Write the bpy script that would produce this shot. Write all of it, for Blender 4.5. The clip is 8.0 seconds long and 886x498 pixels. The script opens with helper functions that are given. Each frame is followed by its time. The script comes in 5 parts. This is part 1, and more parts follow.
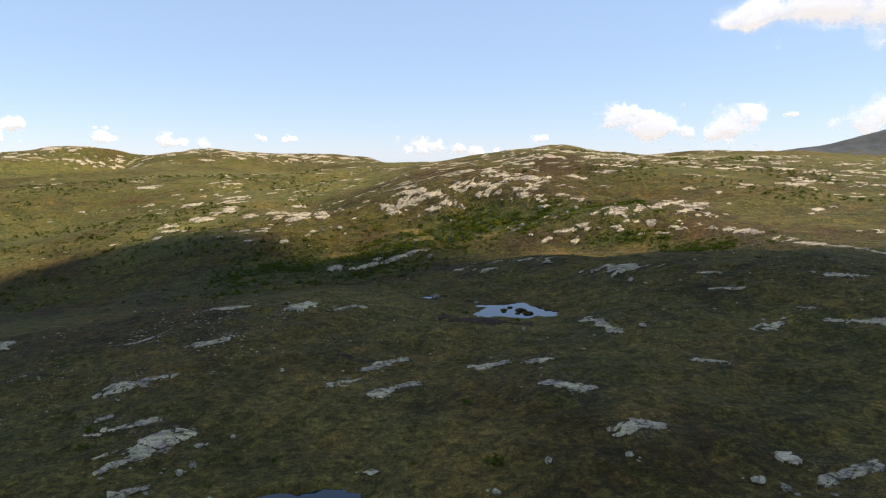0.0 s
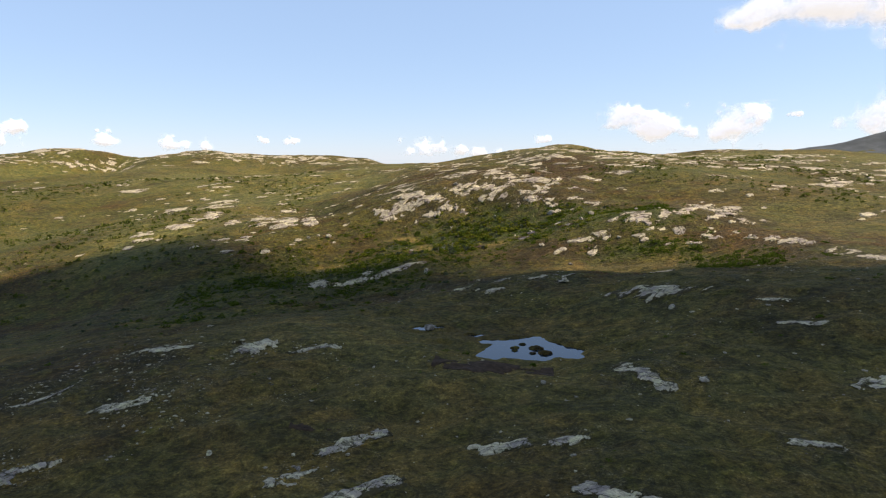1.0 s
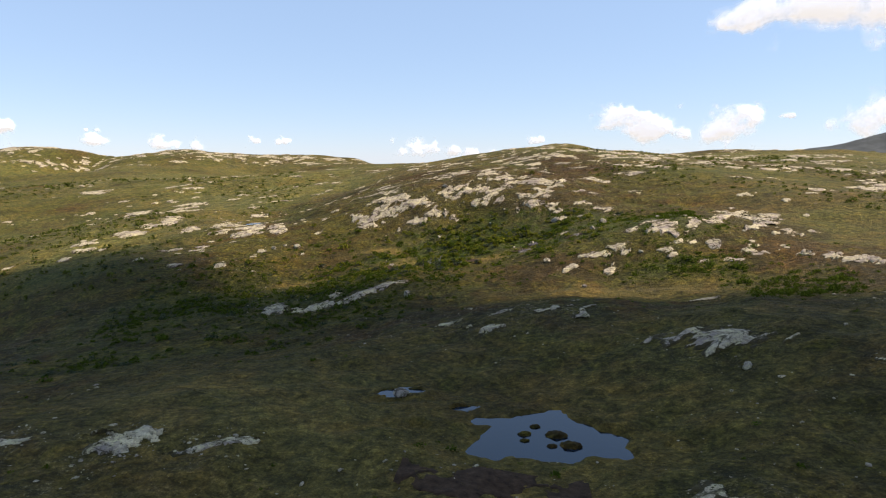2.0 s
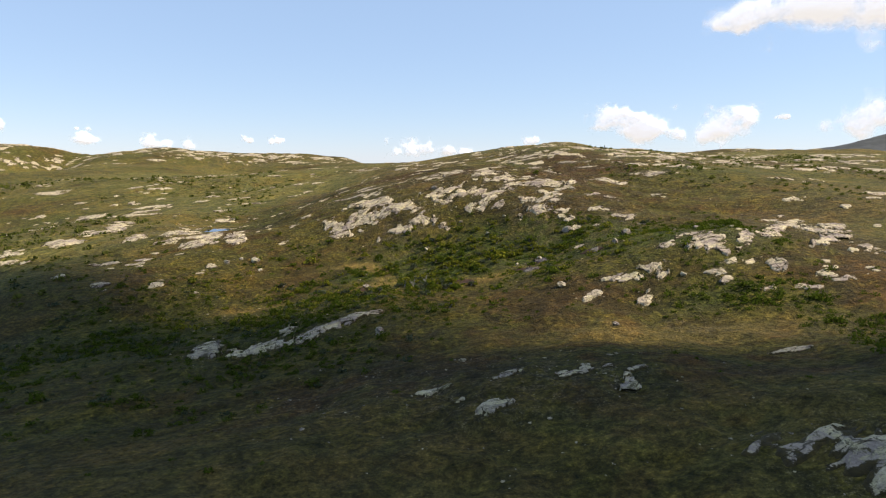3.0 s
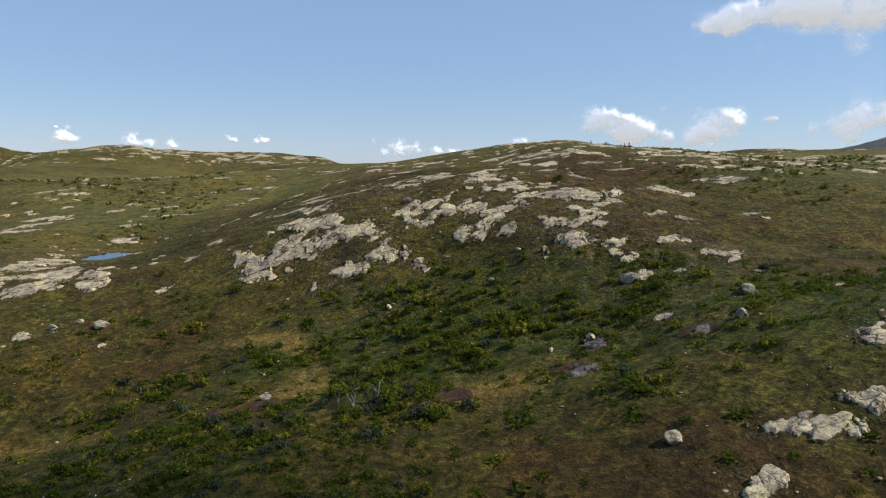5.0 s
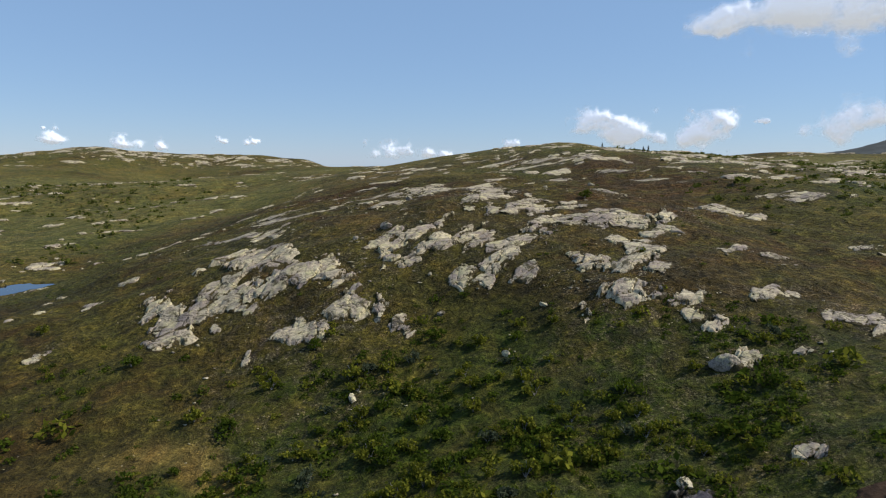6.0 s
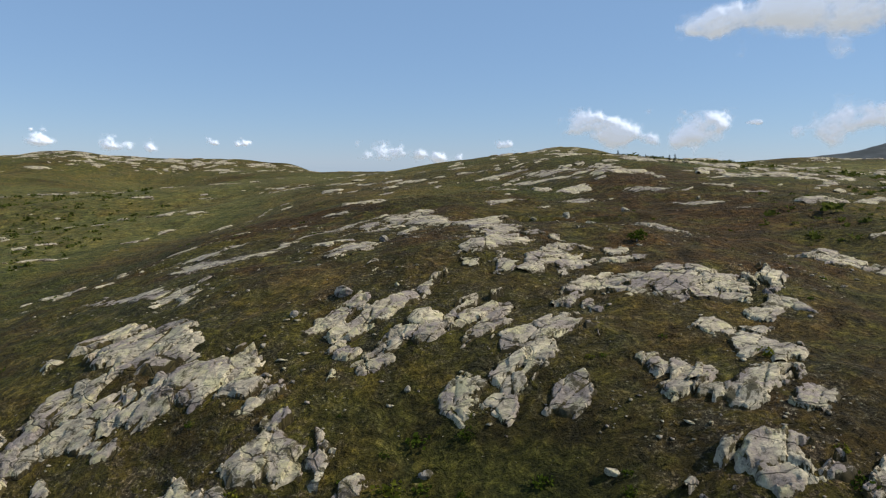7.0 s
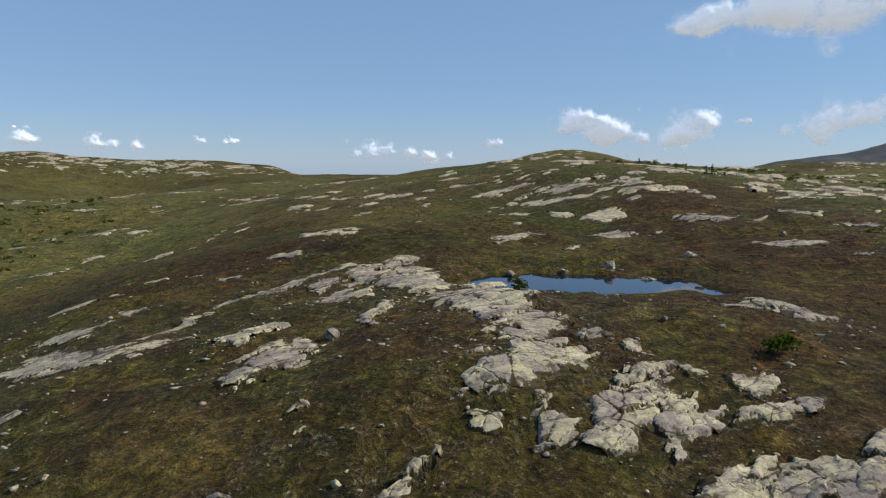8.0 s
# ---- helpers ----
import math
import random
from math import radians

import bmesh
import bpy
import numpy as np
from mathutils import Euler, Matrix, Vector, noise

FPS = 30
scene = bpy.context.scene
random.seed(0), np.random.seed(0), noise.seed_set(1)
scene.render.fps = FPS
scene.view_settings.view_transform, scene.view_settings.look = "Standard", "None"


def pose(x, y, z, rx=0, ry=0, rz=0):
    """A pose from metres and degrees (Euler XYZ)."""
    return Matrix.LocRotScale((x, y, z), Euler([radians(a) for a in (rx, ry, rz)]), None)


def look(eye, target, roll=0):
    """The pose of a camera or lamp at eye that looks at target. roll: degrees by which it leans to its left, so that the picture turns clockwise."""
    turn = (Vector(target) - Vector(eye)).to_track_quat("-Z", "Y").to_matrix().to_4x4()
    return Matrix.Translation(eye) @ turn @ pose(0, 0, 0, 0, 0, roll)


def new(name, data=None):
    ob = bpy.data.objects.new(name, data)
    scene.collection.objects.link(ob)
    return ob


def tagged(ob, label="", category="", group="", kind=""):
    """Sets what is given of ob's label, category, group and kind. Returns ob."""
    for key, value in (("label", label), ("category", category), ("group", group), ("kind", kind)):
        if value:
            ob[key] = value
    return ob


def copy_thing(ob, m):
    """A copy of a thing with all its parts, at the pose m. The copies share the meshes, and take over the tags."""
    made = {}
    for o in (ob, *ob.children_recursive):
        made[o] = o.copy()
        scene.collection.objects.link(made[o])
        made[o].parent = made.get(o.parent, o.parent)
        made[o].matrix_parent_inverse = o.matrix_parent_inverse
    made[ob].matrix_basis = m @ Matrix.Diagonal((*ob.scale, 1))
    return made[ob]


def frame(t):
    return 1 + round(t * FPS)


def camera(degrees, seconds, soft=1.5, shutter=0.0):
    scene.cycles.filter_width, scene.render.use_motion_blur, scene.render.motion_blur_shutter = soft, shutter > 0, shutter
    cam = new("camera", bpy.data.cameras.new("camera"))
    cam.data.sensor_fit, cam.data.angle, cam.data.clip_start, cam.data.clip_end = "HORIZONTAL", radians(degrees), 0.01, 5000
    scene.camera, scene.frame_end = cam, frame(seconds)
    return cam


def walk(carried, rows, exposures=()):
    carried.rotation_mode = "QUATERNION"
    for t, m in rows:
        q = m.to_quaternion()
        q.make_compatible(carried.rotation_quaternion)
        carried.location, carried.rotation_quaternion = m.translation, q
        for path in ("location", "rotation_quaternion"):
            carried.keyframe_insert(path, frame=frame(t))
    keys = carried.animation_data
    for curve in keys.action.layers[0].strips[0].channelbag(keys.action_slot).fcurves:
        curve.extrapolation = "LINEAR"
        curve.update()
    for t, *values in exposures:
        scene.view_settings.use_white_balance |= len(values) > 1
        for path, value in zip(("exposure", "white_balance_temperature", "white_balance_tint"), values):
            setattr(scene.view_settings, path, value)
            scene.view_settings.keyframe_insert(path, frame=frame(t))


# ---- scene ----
cam = camera(68.6, 8.0, soft=1.2)
METRES, EYE, TILT, LEAN, TURN = 160.0, 20.0, -8.0, 0.0, 0.0
ROWS = [
    (0.0, 0.0, 0.0, 0.0, -0.0, 0.0, 0.0),
    (0.5, 0.0017, 0.0423, 0.0055, 0.23, 0.05, 0.13),
    (1.0, 0.0049, 0.0962, 0.012, 0.29, 0.11, 0.22),
    (1.5, 0.0079, 0.1559, 0.0189, -0.01, 0.15, 0.21),
    (3.0, 0.0186, 0.348, 0.0409, -0.85, 0.19, 0.04),
    (3.5, 0.0216, 0.412, 0.0478, -1.07, 0.2, -0.01),
    (4.0, 0.0249, 0.4761, 0.0558, -1.29, 0.2, -0.05),
    (5.5, 0.0322, 0.6677, 0.0863, -2.32, 0.33, -0.06),
    (6.0, 0.035, 0.7313, 0.099, -2.63, 0.39, -0.03),
    (6.5, 0.0393, 0.795, 0.1132, -2.92, 0.44, 0.06),
    (7.0, 0.0428, 0.8587, 0.1284, -3.26, 0.49, 0.13),
    (7.5, 0.0467, 0.9219, 0.1433, -3.64, 0.43, 0.16),
    (8.0, 0.0503, 0.9848, 0.1588, -4.15, 0.32, 0.2),
]
EXPOSURES = [(0.0, 1.12, 7300, 18), (1.5, 1.11, 7300, 18), (3.5, 1.04, 7350, 16), (4.0, 0.87, 7050, 15), (4.4, 0.72, 6900, 14), (5.5, 0.53, 6500, 12), (7.0, 0.39, 6300, 11), (8.0, 0.31, 6250, 10)]
walk(cam, [(t, pose(0, 0, EYE, TILT, LEAN, TURN) @ pose(METRES * x, METRES * y, METRES * z, 90 + pitch, roll, yaw)) for t, x, y, z, yaw, pitch, roll in ROWS], EXPOSURES)

# ---- daylight: a summer sun from the right, under a blue sky ----
SUN_ELEVATION, SUN_AZIMUTH = 42.0, 92.0  # degrees; azimuth clockwise from straight ahead
TO_SUN = Vector((math.sin(radians(SUN_AZIMUTH)) * math.cos(radians(SUN_ELEVATION)),
                 math.cos(radians(SUN_AZIMUTH)) * math.cos(radians(SUN_ELEVATION)), math.sin(radians(SUN_ELEVATION))))
world = bpy.data.worlds.new("sky")
scene.world = world
world.use_nodes = True
nodes, links = world.node_tree.nodes, world.node_tree.links
sky = nodes.new("ShaderNodeTexSky")
sky.sky_type, sky.sun_disc = "NISHITA", False
sky.sun_elevation, sky.sun_rotation = radians(SUN_ELEVATION), radians(SUN_AZIMUTH)
sky.altitude, sky.air_density, sky.dust_density, sky.ozone_density = 900, 1.0, 0.1, 3.0
nodes["Background"].inputs["Strength"].default_value = 0.081
tone = nodes.new("ShaderNodeMix")
tone.data_type, tone.blend_type = "RGBA", "MIX"
tone.inputs["Factor"].default_value, tone.inputs["B"].default_value = 0.62, (2.40, 3.95, 6.1, 1)
links.new(sky.outputs[0], tone.inputs["A"])
cool = nodes.new("ShaderNodeMix")
cool.data_type, cool.blend_type = "RGBA", "MULTIPLY"
cool.inputs["Factor"].default_value, cool.inputs["B"].default_value = 1.0, (0.99, 0.99, 1.01, 1)
links.new(tone.outputs["Result"], cool.inputs["A"])
links.new(cool.outputs["Result"], nodes["Background"].inputs["Color"])
sun = new("sun", bpy.data.lights.new("sun", "SUN"))
sun.data.energy, sun.data.angle, sun.data.color = 3.6, radians(0.53), (1.0, 0.95, 0.86)
sun.matrix_world = look(TO_SUN * 500, (0, 0, 0))

# ---- materials ----
def material(name):
    m = bpy.data.materials.new(name)
    m.use_nodes = True
    nt = m.node_tree
    return m, nt.nodes, nt.links, nt.nodes["Principled BSDF"]


def noise_tex(ns, ls, scale, detail=5.0, rough=0.55, vec=None, distort=0.0):
    n = ns.new("ShaderNodeTexNoise")
    n.inputs["Scale"].default_value, n.inputs["Detail"].default_value = scale, detail
    n.inputs["Roughness"].default_value, n.inputs["Distortion"].default_value = rough, distort
    if vec is not None:
        ls.new(vec, n.inputs["Vector"])
    return n.outputs["Fac"]


def ramp(ns, ls, fac, stops):
    r = ns.new("ShaderNodeValToRGB")
    el = r.color_ramp.elements
    while len(el) < len(stops):
        el.new(0.5)
    for e, (pos, c) in zip(el, stops):
        e.position, e.color = pos, (*c, 1) if len(c) == 3 else c
    ls.new(fac, r.inputs["Fac"])
    return r.outputs["Color"]


def step(ns, ls, fac, lo, hi):
    m = ns.new("ShaderNodeMapRange")
    m.interpolation_type = "SMOOTHSTEP"
    m.inputs["From Min"].default_value, m.inputs["From Max"].default_value = lo, hi
    ls.new(fac, m.inputs["Value"])
    return m.outputs["Result"]


def mix(ns, ls, fac, a, b, how="MIX"):
    m = ns.new("ShaderNodeMix")
    m.data_type, m.blend_type = "RGBA", how
    for socket, v in ((m.inputs["Factor"], fac), (m.inputs["A"], a), (m.inputs["B"], b)):
        if isinstance(v, (int, float)):
            socket.default_value = v
        elif isinstance(v, tuple):
            socket.default_value = (*v, 1)
        else:
            ls.new(v, socket)
    return m.outputs["Result"]


def maths(ns, ls, op, a, b=0.0):
    m = ns.new("ShaderNodeMath")
    m.operation = op
    for socket, v in zip(m.inputs, (a, b)):
        if isinstance(v, (int, float)):
            socket.default_value = v
        else:
            ls.new(v, socket)
    return m.outputs[0]


def bump(ns, ls, bsdf, height, strength, distance):
    b = ns.new("ShaderNodeBump")
    b.inputs["Strength"].default_value, b.inputs["Distance"].default_value = strength, distance
    ls.new(height, b.inputs["Height"])
    ls.new(b.outputs[0], bsdf.inputs["Normal"])


def place(ns):
    return ns.new("ShaderNodeNewGeometry").outputs["Position"]


def moor_material():
    """Moorland cover: grass, heather, moss and bog, in patches of several sizes."""
    m, ns, ls, bsdf = material("moor")
    pos = place(ns)
    cover = ns.new("ShaderNodeAttribute")
    cover.attribute_name = "cover"
    split = ns.new("ShaderNodeSeparateColor")
    ls.new(cover.outputs["Color"], split.inputs[0])
    lush, bog, bare = split.outputs
    heathy = cover.outputs["Alpha"]
    broad = noise_tex(ns, ls, 0.045, 6, 0.6, pos)
    mid = noise_tex(ns, ls, 0.35, 6, 0.62, pos, 0.4)
    fine = noise_tex(ns, ls, 2.2, 6, 0.65, pos)
    grain = noise_tex(ns, ls, 6.0, 6, 0.78, pos)
    grass = ramp(ns, ls, fine, [(0.30, (0.020, 0.019, 0.003)), (0.5, (0.066, 0.059, 0.010)), (0.70, (0.150, 0.128, 0.026))])
    heath = ramp(ns, ls, fine, [(0.25, (0.016, 0.010, 0.003)), (0.5, (0.051, 0.030, 0.008)), (0.75, (0.104, 0.066, 0.018))])
    lushc = ramp(ns, ls, fine, [(0.25, (0.013, 0.020, 0.003)), (0.5, (0.036, 0.050, 0.006)), (0.75, (0.082, 0.098, 0.012))])
    bogc = ramp(ns, ls, fine, [(0.25, (0.065, 0.046, 0.012)), (0.5, (0.140, 0.102, 0.027)), (0.75, (0.22, 0.168, 0.052))])
    gravel = ramp(ns, ls, grain, [(0.38, (0.022, 0.017, 0.010)), (0.54, (0.070, 0.056, 0.032)), (0.66, (0.24, 0.215, 0.155))])
    patch = step(ns, ls, maths(ns, ls, "ADD", maths(ns, ls, "MULTIPLY", mid, 0.6), maths(ns, ls, "MULTIPLY", broad, 0.7)), 0.56, 0.74)
    patch = maths(ns, ls, "MAXIMUM", patch, maths(ns, ls, "MULTIPLY", heathy, step(ns, ls, mid, 0.3, 0.55)))
    colour = mix(ns, ls, patch, grass, heath)
    colour = mix(ns, ls, maths(ns, ls, "MULTIPLY", lush, step(ns, ls, mid, 0.25, 0.6)), colour, lushc)
    colour = mix(ns, ls, maths(ns, ls, "MULTIPLY", bog, step(ns, ls, mid, 0.22, 0.5)), colour, bogc)
    # pale grass, also light put into the colour of slope and near moor
    meadow_light = ns.new("ShaderNodeAttribute")
    meadow_light.attribute_name = "meadow_light"
    pale = ramp(ns, ls, fine, [(0.28, (0.046, 0.047, 0.011)), (0.5, (0.114, 0.110, 0.029)), (0.72, (0.195, 0.178, 0.052))])
    colour = mix(ns, ls, maths(ns, ls, "MULTIPLY", meadow_light.outputs["Fac"], step(ns, ls, mid, 0.30, 0.56)), colour, pale)
    crumbs = maths(ns, ls, "MULTIPLY", bare, step(ns, ls, noise_tex(ns, ls, 1.1, 7, 0.8, pos, 0.6), 0.49, 0.56))
    colour = mix(ns, ls, crumbs, colour, gravel)
    swathe = noise_tex(ns, ls, 0.13, 5, 0.6, pos, 1.2)
    colour = mix(ns, ls, 0.9, colour, ramp(ns, ls, swathe, [(0.34, (0.64, 0.66, 0.60)), (0.46, (0.95, 0.97, 0.9)), (0.56, (1.14, 1.02, 0.95)), (0.68, (1.5, 1.27, 1.05))]), "MULTIPLY")
    clumps = noise_tex(ns, ls, 0.9, 5, 0.68, pos, 0.8)
    colour = mix(ns, ls, 0.75, colour, ramp(ns, ls, clumps, [(0.34, (0.30, 0.34, 0.30)), (0.5, (0.88, 0.88, 0.86)), (0.66, (1.75, 1.65, 1.5))]), "MULTIPLY")
    colour = mix(ns, ls, 0.7, colour, ramp(ns, ls, grain, [(0.36, (0.35, 0.35, 0.35)), (0.52, (0.95, 0.95, 0.95)), (0.64, (1.8, 1.75, 1.65))]), "MULTIPLY")
    ls.new(colour, bsdf.inputs["Base Color"])
    bsdf.inputs["Roughness"].default_value = 0.95
    bsdf.inputs["Specular IOR Level"].default_value = 0.15
    bump(ns, ls, bsdf, maths(ns, ls, "ADD", fine, maths(ns, ls, "ADD", maths(ns, ls, "MULTIPLY", grain, 0.3), maths(ns, ls, "MULTIPLY", clumps, 1.6))), 0.9, 0.34)
    return m


def rock_material(name="gneiss", tint=(0.97, 0.885, 0.74)):
    """Pale weathered gneiss: foliation, lichen, cracks, purple-grey blotches painted for shaded and damp parts."""
    m, ns, ls, bsdf = material(name)
    pos = place(ns)
    turn = ns.new("ShaderNodeMapping")
    turn.inputs["Rotation"].default_value = (0.2, 0.15, radians(-32))
    turn.inputs["Scale"].default_value = (0.9, 1.9, 1.6)
    ls.new(pos, turn.inputs["Vector"])
    grainy = noise_tex(ns, ls, 1.1, 7, 0.66, turn.outputs[0], 0.8)
    blotch = noise_tex(ns, ls, 0.45, 6, 0.6, pos, 0.3)
    speck = noise_tex(ns, ls, 2.6, 8, 0.76, pos, 0.6)
    lichen = noise_tex(ns, ls, 1.1, 6, 0.7, pos, 0.5)
    grit = noise_tex(ns, ls, 9.0, 5, 0.8, pos)
    base = ramp(ns, ls, grainy, [(0.30, (0.15, 0.135, 0.118)), (0.42, (0.31, 0.285, 0.235)), (0.54, (0.47, 0.435, 0.345)), (0.70, (0.62, 0.585, 0.47))])
    # purple-grey of shaded and wet rock, mixed into the colour in blotches
    base = mix(ns, ls, maths(ns, ls, "MULTIPLY", step(ns, ls, blotch, 0.45, 0.58), 0.8), base, (0.235, 0.205, 0.215))
    base = mix(ns, ls, maths(ns, ls, "MULTIPLY", step(ns, ls, lichen, 0.50, 0.60), 0.65), base, (0.47, 0.455, 0.285))
    base = mix(ns, ls, maths(ns, ls, "MULTIPLY", step(ns, ls, speck, 0.525, 0.60), 0.75), base, (0.085, 0.077, 0.066))
    base = mix(ns, ls, maths(ns, ls, "MULTIPLY", step(ns, ls, noise_tex(ns, ls, 0.6, 9, 0.8, pos, 1.0), 0.545, 0.59), 0.9), base, (0.055, 0.048, 0.018))
    base = mix(ns, ls, 0.7, base, ramp(ns, ls, grit, [(0.34, (0.5, 0.5, 0.5)), (0.5, (1.0, 1.0, 1.0)), (0.66, (1.35, 1.33, 1.3))]), "MULTIPLY")
    vor = ns.new("ShaderNodeTexVoronoi")
    vor.feature = "DISTANCE_TO_EDGE"
    vor.inputs["Scale"].default_value = 0.34
    wander = ns.new("ShaderNodeVectorMath")
    wander.operation = "ADD"
    shift = ns.new("ShaderNodeTexNoise")
    shift.inputs["Scale"].default_value, shift.inputs["Detail"].default_value = 0.9, 5
    ls.new(pos, shift.inputs["Vector"])
    ls.new(turn.outputs[0], wander.inputs[0])
    ls.new(shift.outputs["Color"], wander.inputs[1])
    ls.new(wander.outputs[0], vor.inputs["Vector"])
    crack = step(ns, ls, vor.outputs["Distance"], 0.004, 0.022)
    open_crack = maths(ns, ls, "MULTIPLY", maths(ns, ls, "SUBTRACT", 1.0, crack), step(ns, ls, blotch, 0.46, 0.56))
    base = mix(ns, ls, maths(ns, ls, "MULTIPLY", open_crack, 0.85), base, (0.035, 0.030, 0.020))
    seam = ns.new("ShaderNodeAttribute")
    seam.attribute_name = "seam"
    soil = ramp(ns, ls, speck, [(0.3, (0.018, 0.015, 0.006)), (0.55, (0.050, 0.040, 0.012)), (0.75, (0.10, 0.085, 0.022))])
    base = mix(ns, ls, step(ns, ls, maths(ns, ls, "ADD", seam.outputs["Fac"], maths(ns, ls, "ADD", maths(ns, ls, "MULTIPLY", maths(ns, ls, "SUBTRACT", blotch, 0.52), 1.4), maths(ns, ls, "MULTIPLY", maths(ns, ls, "SUBTRACT", speck, 0.5), 2.6))), 0.40, 0.56), base, soil)
    oi = ns.new("ShaderNodeObjectInfo")
    tone = ramp(ns, ls, oi.outputs["Random"], [(0.0, (0.80, 0.79, 0.82)), (0.5, (0.97, 0.96, 0.94)), (1.0, (1.1, 1.08, 1.02))])
    base = mix(ns, ls, 1.0, base, tone, "MULTIPLY")
    base = mix(ns, ls, 1.0, base, tint, "MULTIPLY")
    ls.new(base, bsdf.inputs["Base Color"])
    bsdf.inputs["Roughness"].default_value = 0.88
    bsdf.inputs["Specular IOR Level"].default_value = 0.3
    h = maths(ns, ls, "ADD", maths(ns, ls, "MULTIPLY", grainy, 0.8), maths(ns, ls, "MULTIPLY", speck, 0.25))
    h = maths(ns, ls, "ADD", h, maths(ns, ls, "MULTIPLY", crack, 0.5))
    bump(ns, ls, bsdf, h, 0.9, 0.12)
    return m


def water_material():
    m, ns, ls, bsdf = material("tarn_water")
    # sky reflection helped by colour: blue base, blue specular tint, raised IOR
    bsdf.inputs["Base Color"].default_value = (0.006, 0.012, 0.022, 1)
    bsdf.inputs["Roughness"].default_value = 0.02
    bsdf.inputs["IOR"].default_value = 1.5
    bsdf.inputs["Specular Tint"].default_value = (0.58, 0.85, 1.0, 1)
    bump(ns, ls, bsdf, noise_tex(ns, ls, 3.0, 3, 0.5, place(ns)), 0.02, 0.03)
    return m


def leaf_material(name, dark, light, scale=3.0):
    m, ns, ls, bsdf = material(name)
    geo = ns.new("ShaderNodeNewGeometry")
    fac = maths(ns, ls, "ADD", maths(ns, ls, "MULTIPLY", geo.outputs["Random Per Island"], 0.5),
                maths(ns, ls, "MULTIPLY", noise_tex(ns, ls, scale, 4, 0.6, geo.outputs["Position"]), 0.6))
    colour = ramp(ns, ls, fac, [(0.25, dark), (0.8, light)])
    face, through_leaf, out = ns.new("ShaderNodeBsdfDiffuse"), ns.new("ShaderNodeBsdfTranslucent"), ns.new("ShaderNodeMixShader")
    ls.new(colour, face.inputs["Color"])
    ls.new(colour, through_leaf.inputs["Color"])
    out.inputs[0].default_value = 0.42
    ls.new(face.outputs[0], out.inputs[1])
    ls.new(through_leaf.outputs[0], out.inputs[2])
    ls.new(out.outputs[0], ns["Material Output"].inputs["Surface"])
    return m


def cloud_material():
    """Sunlit vapour with an added glow of its own: thick in the body, thin and see-through at the rim."""
    m, ns, ls, bsdf = material("cloud_vapour")
    at = ns.new("ShaderNodeAttribute")
    at.attribute_name = "thickness"
    soft = noise_tex(ns, ls, 0.010, 6, 0.6, place(ns))
    alpha = step(ns, ls, maths(ns, ls, "MULTIPLY", at.outputs["Fac"], maths(ns, ls, "ADD", soft, 0.5)), 0.0, 0.85)
    diff, glow, clear, both, out = (ns.new(k) for k in ("ShaderNodeBsdfDiffuse", "ShaderNodeEmission", "ShaderNodeBsdfTransparent", "ShaderNodeAddShader", "ShaderNodeMixShader"))
    diff.inputs["Color"].default_value = (0.58, 0.61, 0.66, 1)
    # emission stands in for sunlight scattered inside the cloud
    glow.inputs["Color"].default_value, glow.inputs["Strength"].default_value = (0.90, 0.94, 1.0, 1), 0.36
    ls.new(diff.outputs[0], both.inputs[0])
    ls.new(glow.outputs[0], both.inputs[1])
    ls.new(alpha, out.inputs[0])
    ls.new(clear.outputs[0], out.inputs[1])
    ls.new(both.outputs[0], out.inputs[2])
    ls.new(out.outputs[0], ns["Material Output"].inputs["Surface"])
    return m


MOOR, ROCK, WATER, CLOUD = moor_material(), rock_material(), water_material(), cloud_material()
BOULDER_ROCK = rock_material("boulder_gneiss", (0.92, 0.88, 0.78))
FAR_ROCK, fell_ns, fell_ls, fell_bsdf = material("fell_rock")
fell_ls.new(ramp(fell_ns, fell_ls, noise_tex(fell_ns, fell_ls, 0.05, 7, 0.62, place(fell_ns)), [(0.35, (0.022, 0.027, 0.025)), (0.55, (0.034, 0.040, 0.038)), (0.72, (0.062, 0.068, 0.066))]), fell_bsdf.inputs["Base Color"])
fell_bsdf.inputs["Roughness"].default_value = 0.95

# ---- the lie of the land: broad rises and hollows (x, y, half-width, half-length, turn, height) ----
NEAR_MOOR = [
    (269.2, 29.1, 205.2, 260.0, -38, 11.97),
    (12.5, 49.7, 11.6, 24.2, -12, 1.31),
    (54.1, 61.0, 13.2, 15.4, -40, -0.89),
    (-120.0, 74.3, 37.8, 62.5, -23, 3.10),
    (-12.7, 76.8, 39.1, 17.3, 39, 2.73),
    (7.6, 82.7, 22.9, 14.8, -25, -2.99),
    (35.8, 83.2, 21.4, 47.5, 40, 4.43),
    (-8.5, 111.8, 23.5, 17.5, -24, -2.21),
    (26.5, 114.3, 30.2, 20.0, -54, -5.19),
    (67.7, 131.4, 17.1, 37.8, 33, -3.09),
    (30.4, 131.9, 18.3, 12.9, 21, 3.96),
    (-72.3, 137.1, 134.1, 45.3, 41, -12.14),
    (-25.4, 137.5, 18.6, 12.8, 12, -3.23),
    (-54.0, 144.3, 18.5, 44.4, 74, 4.52),
]
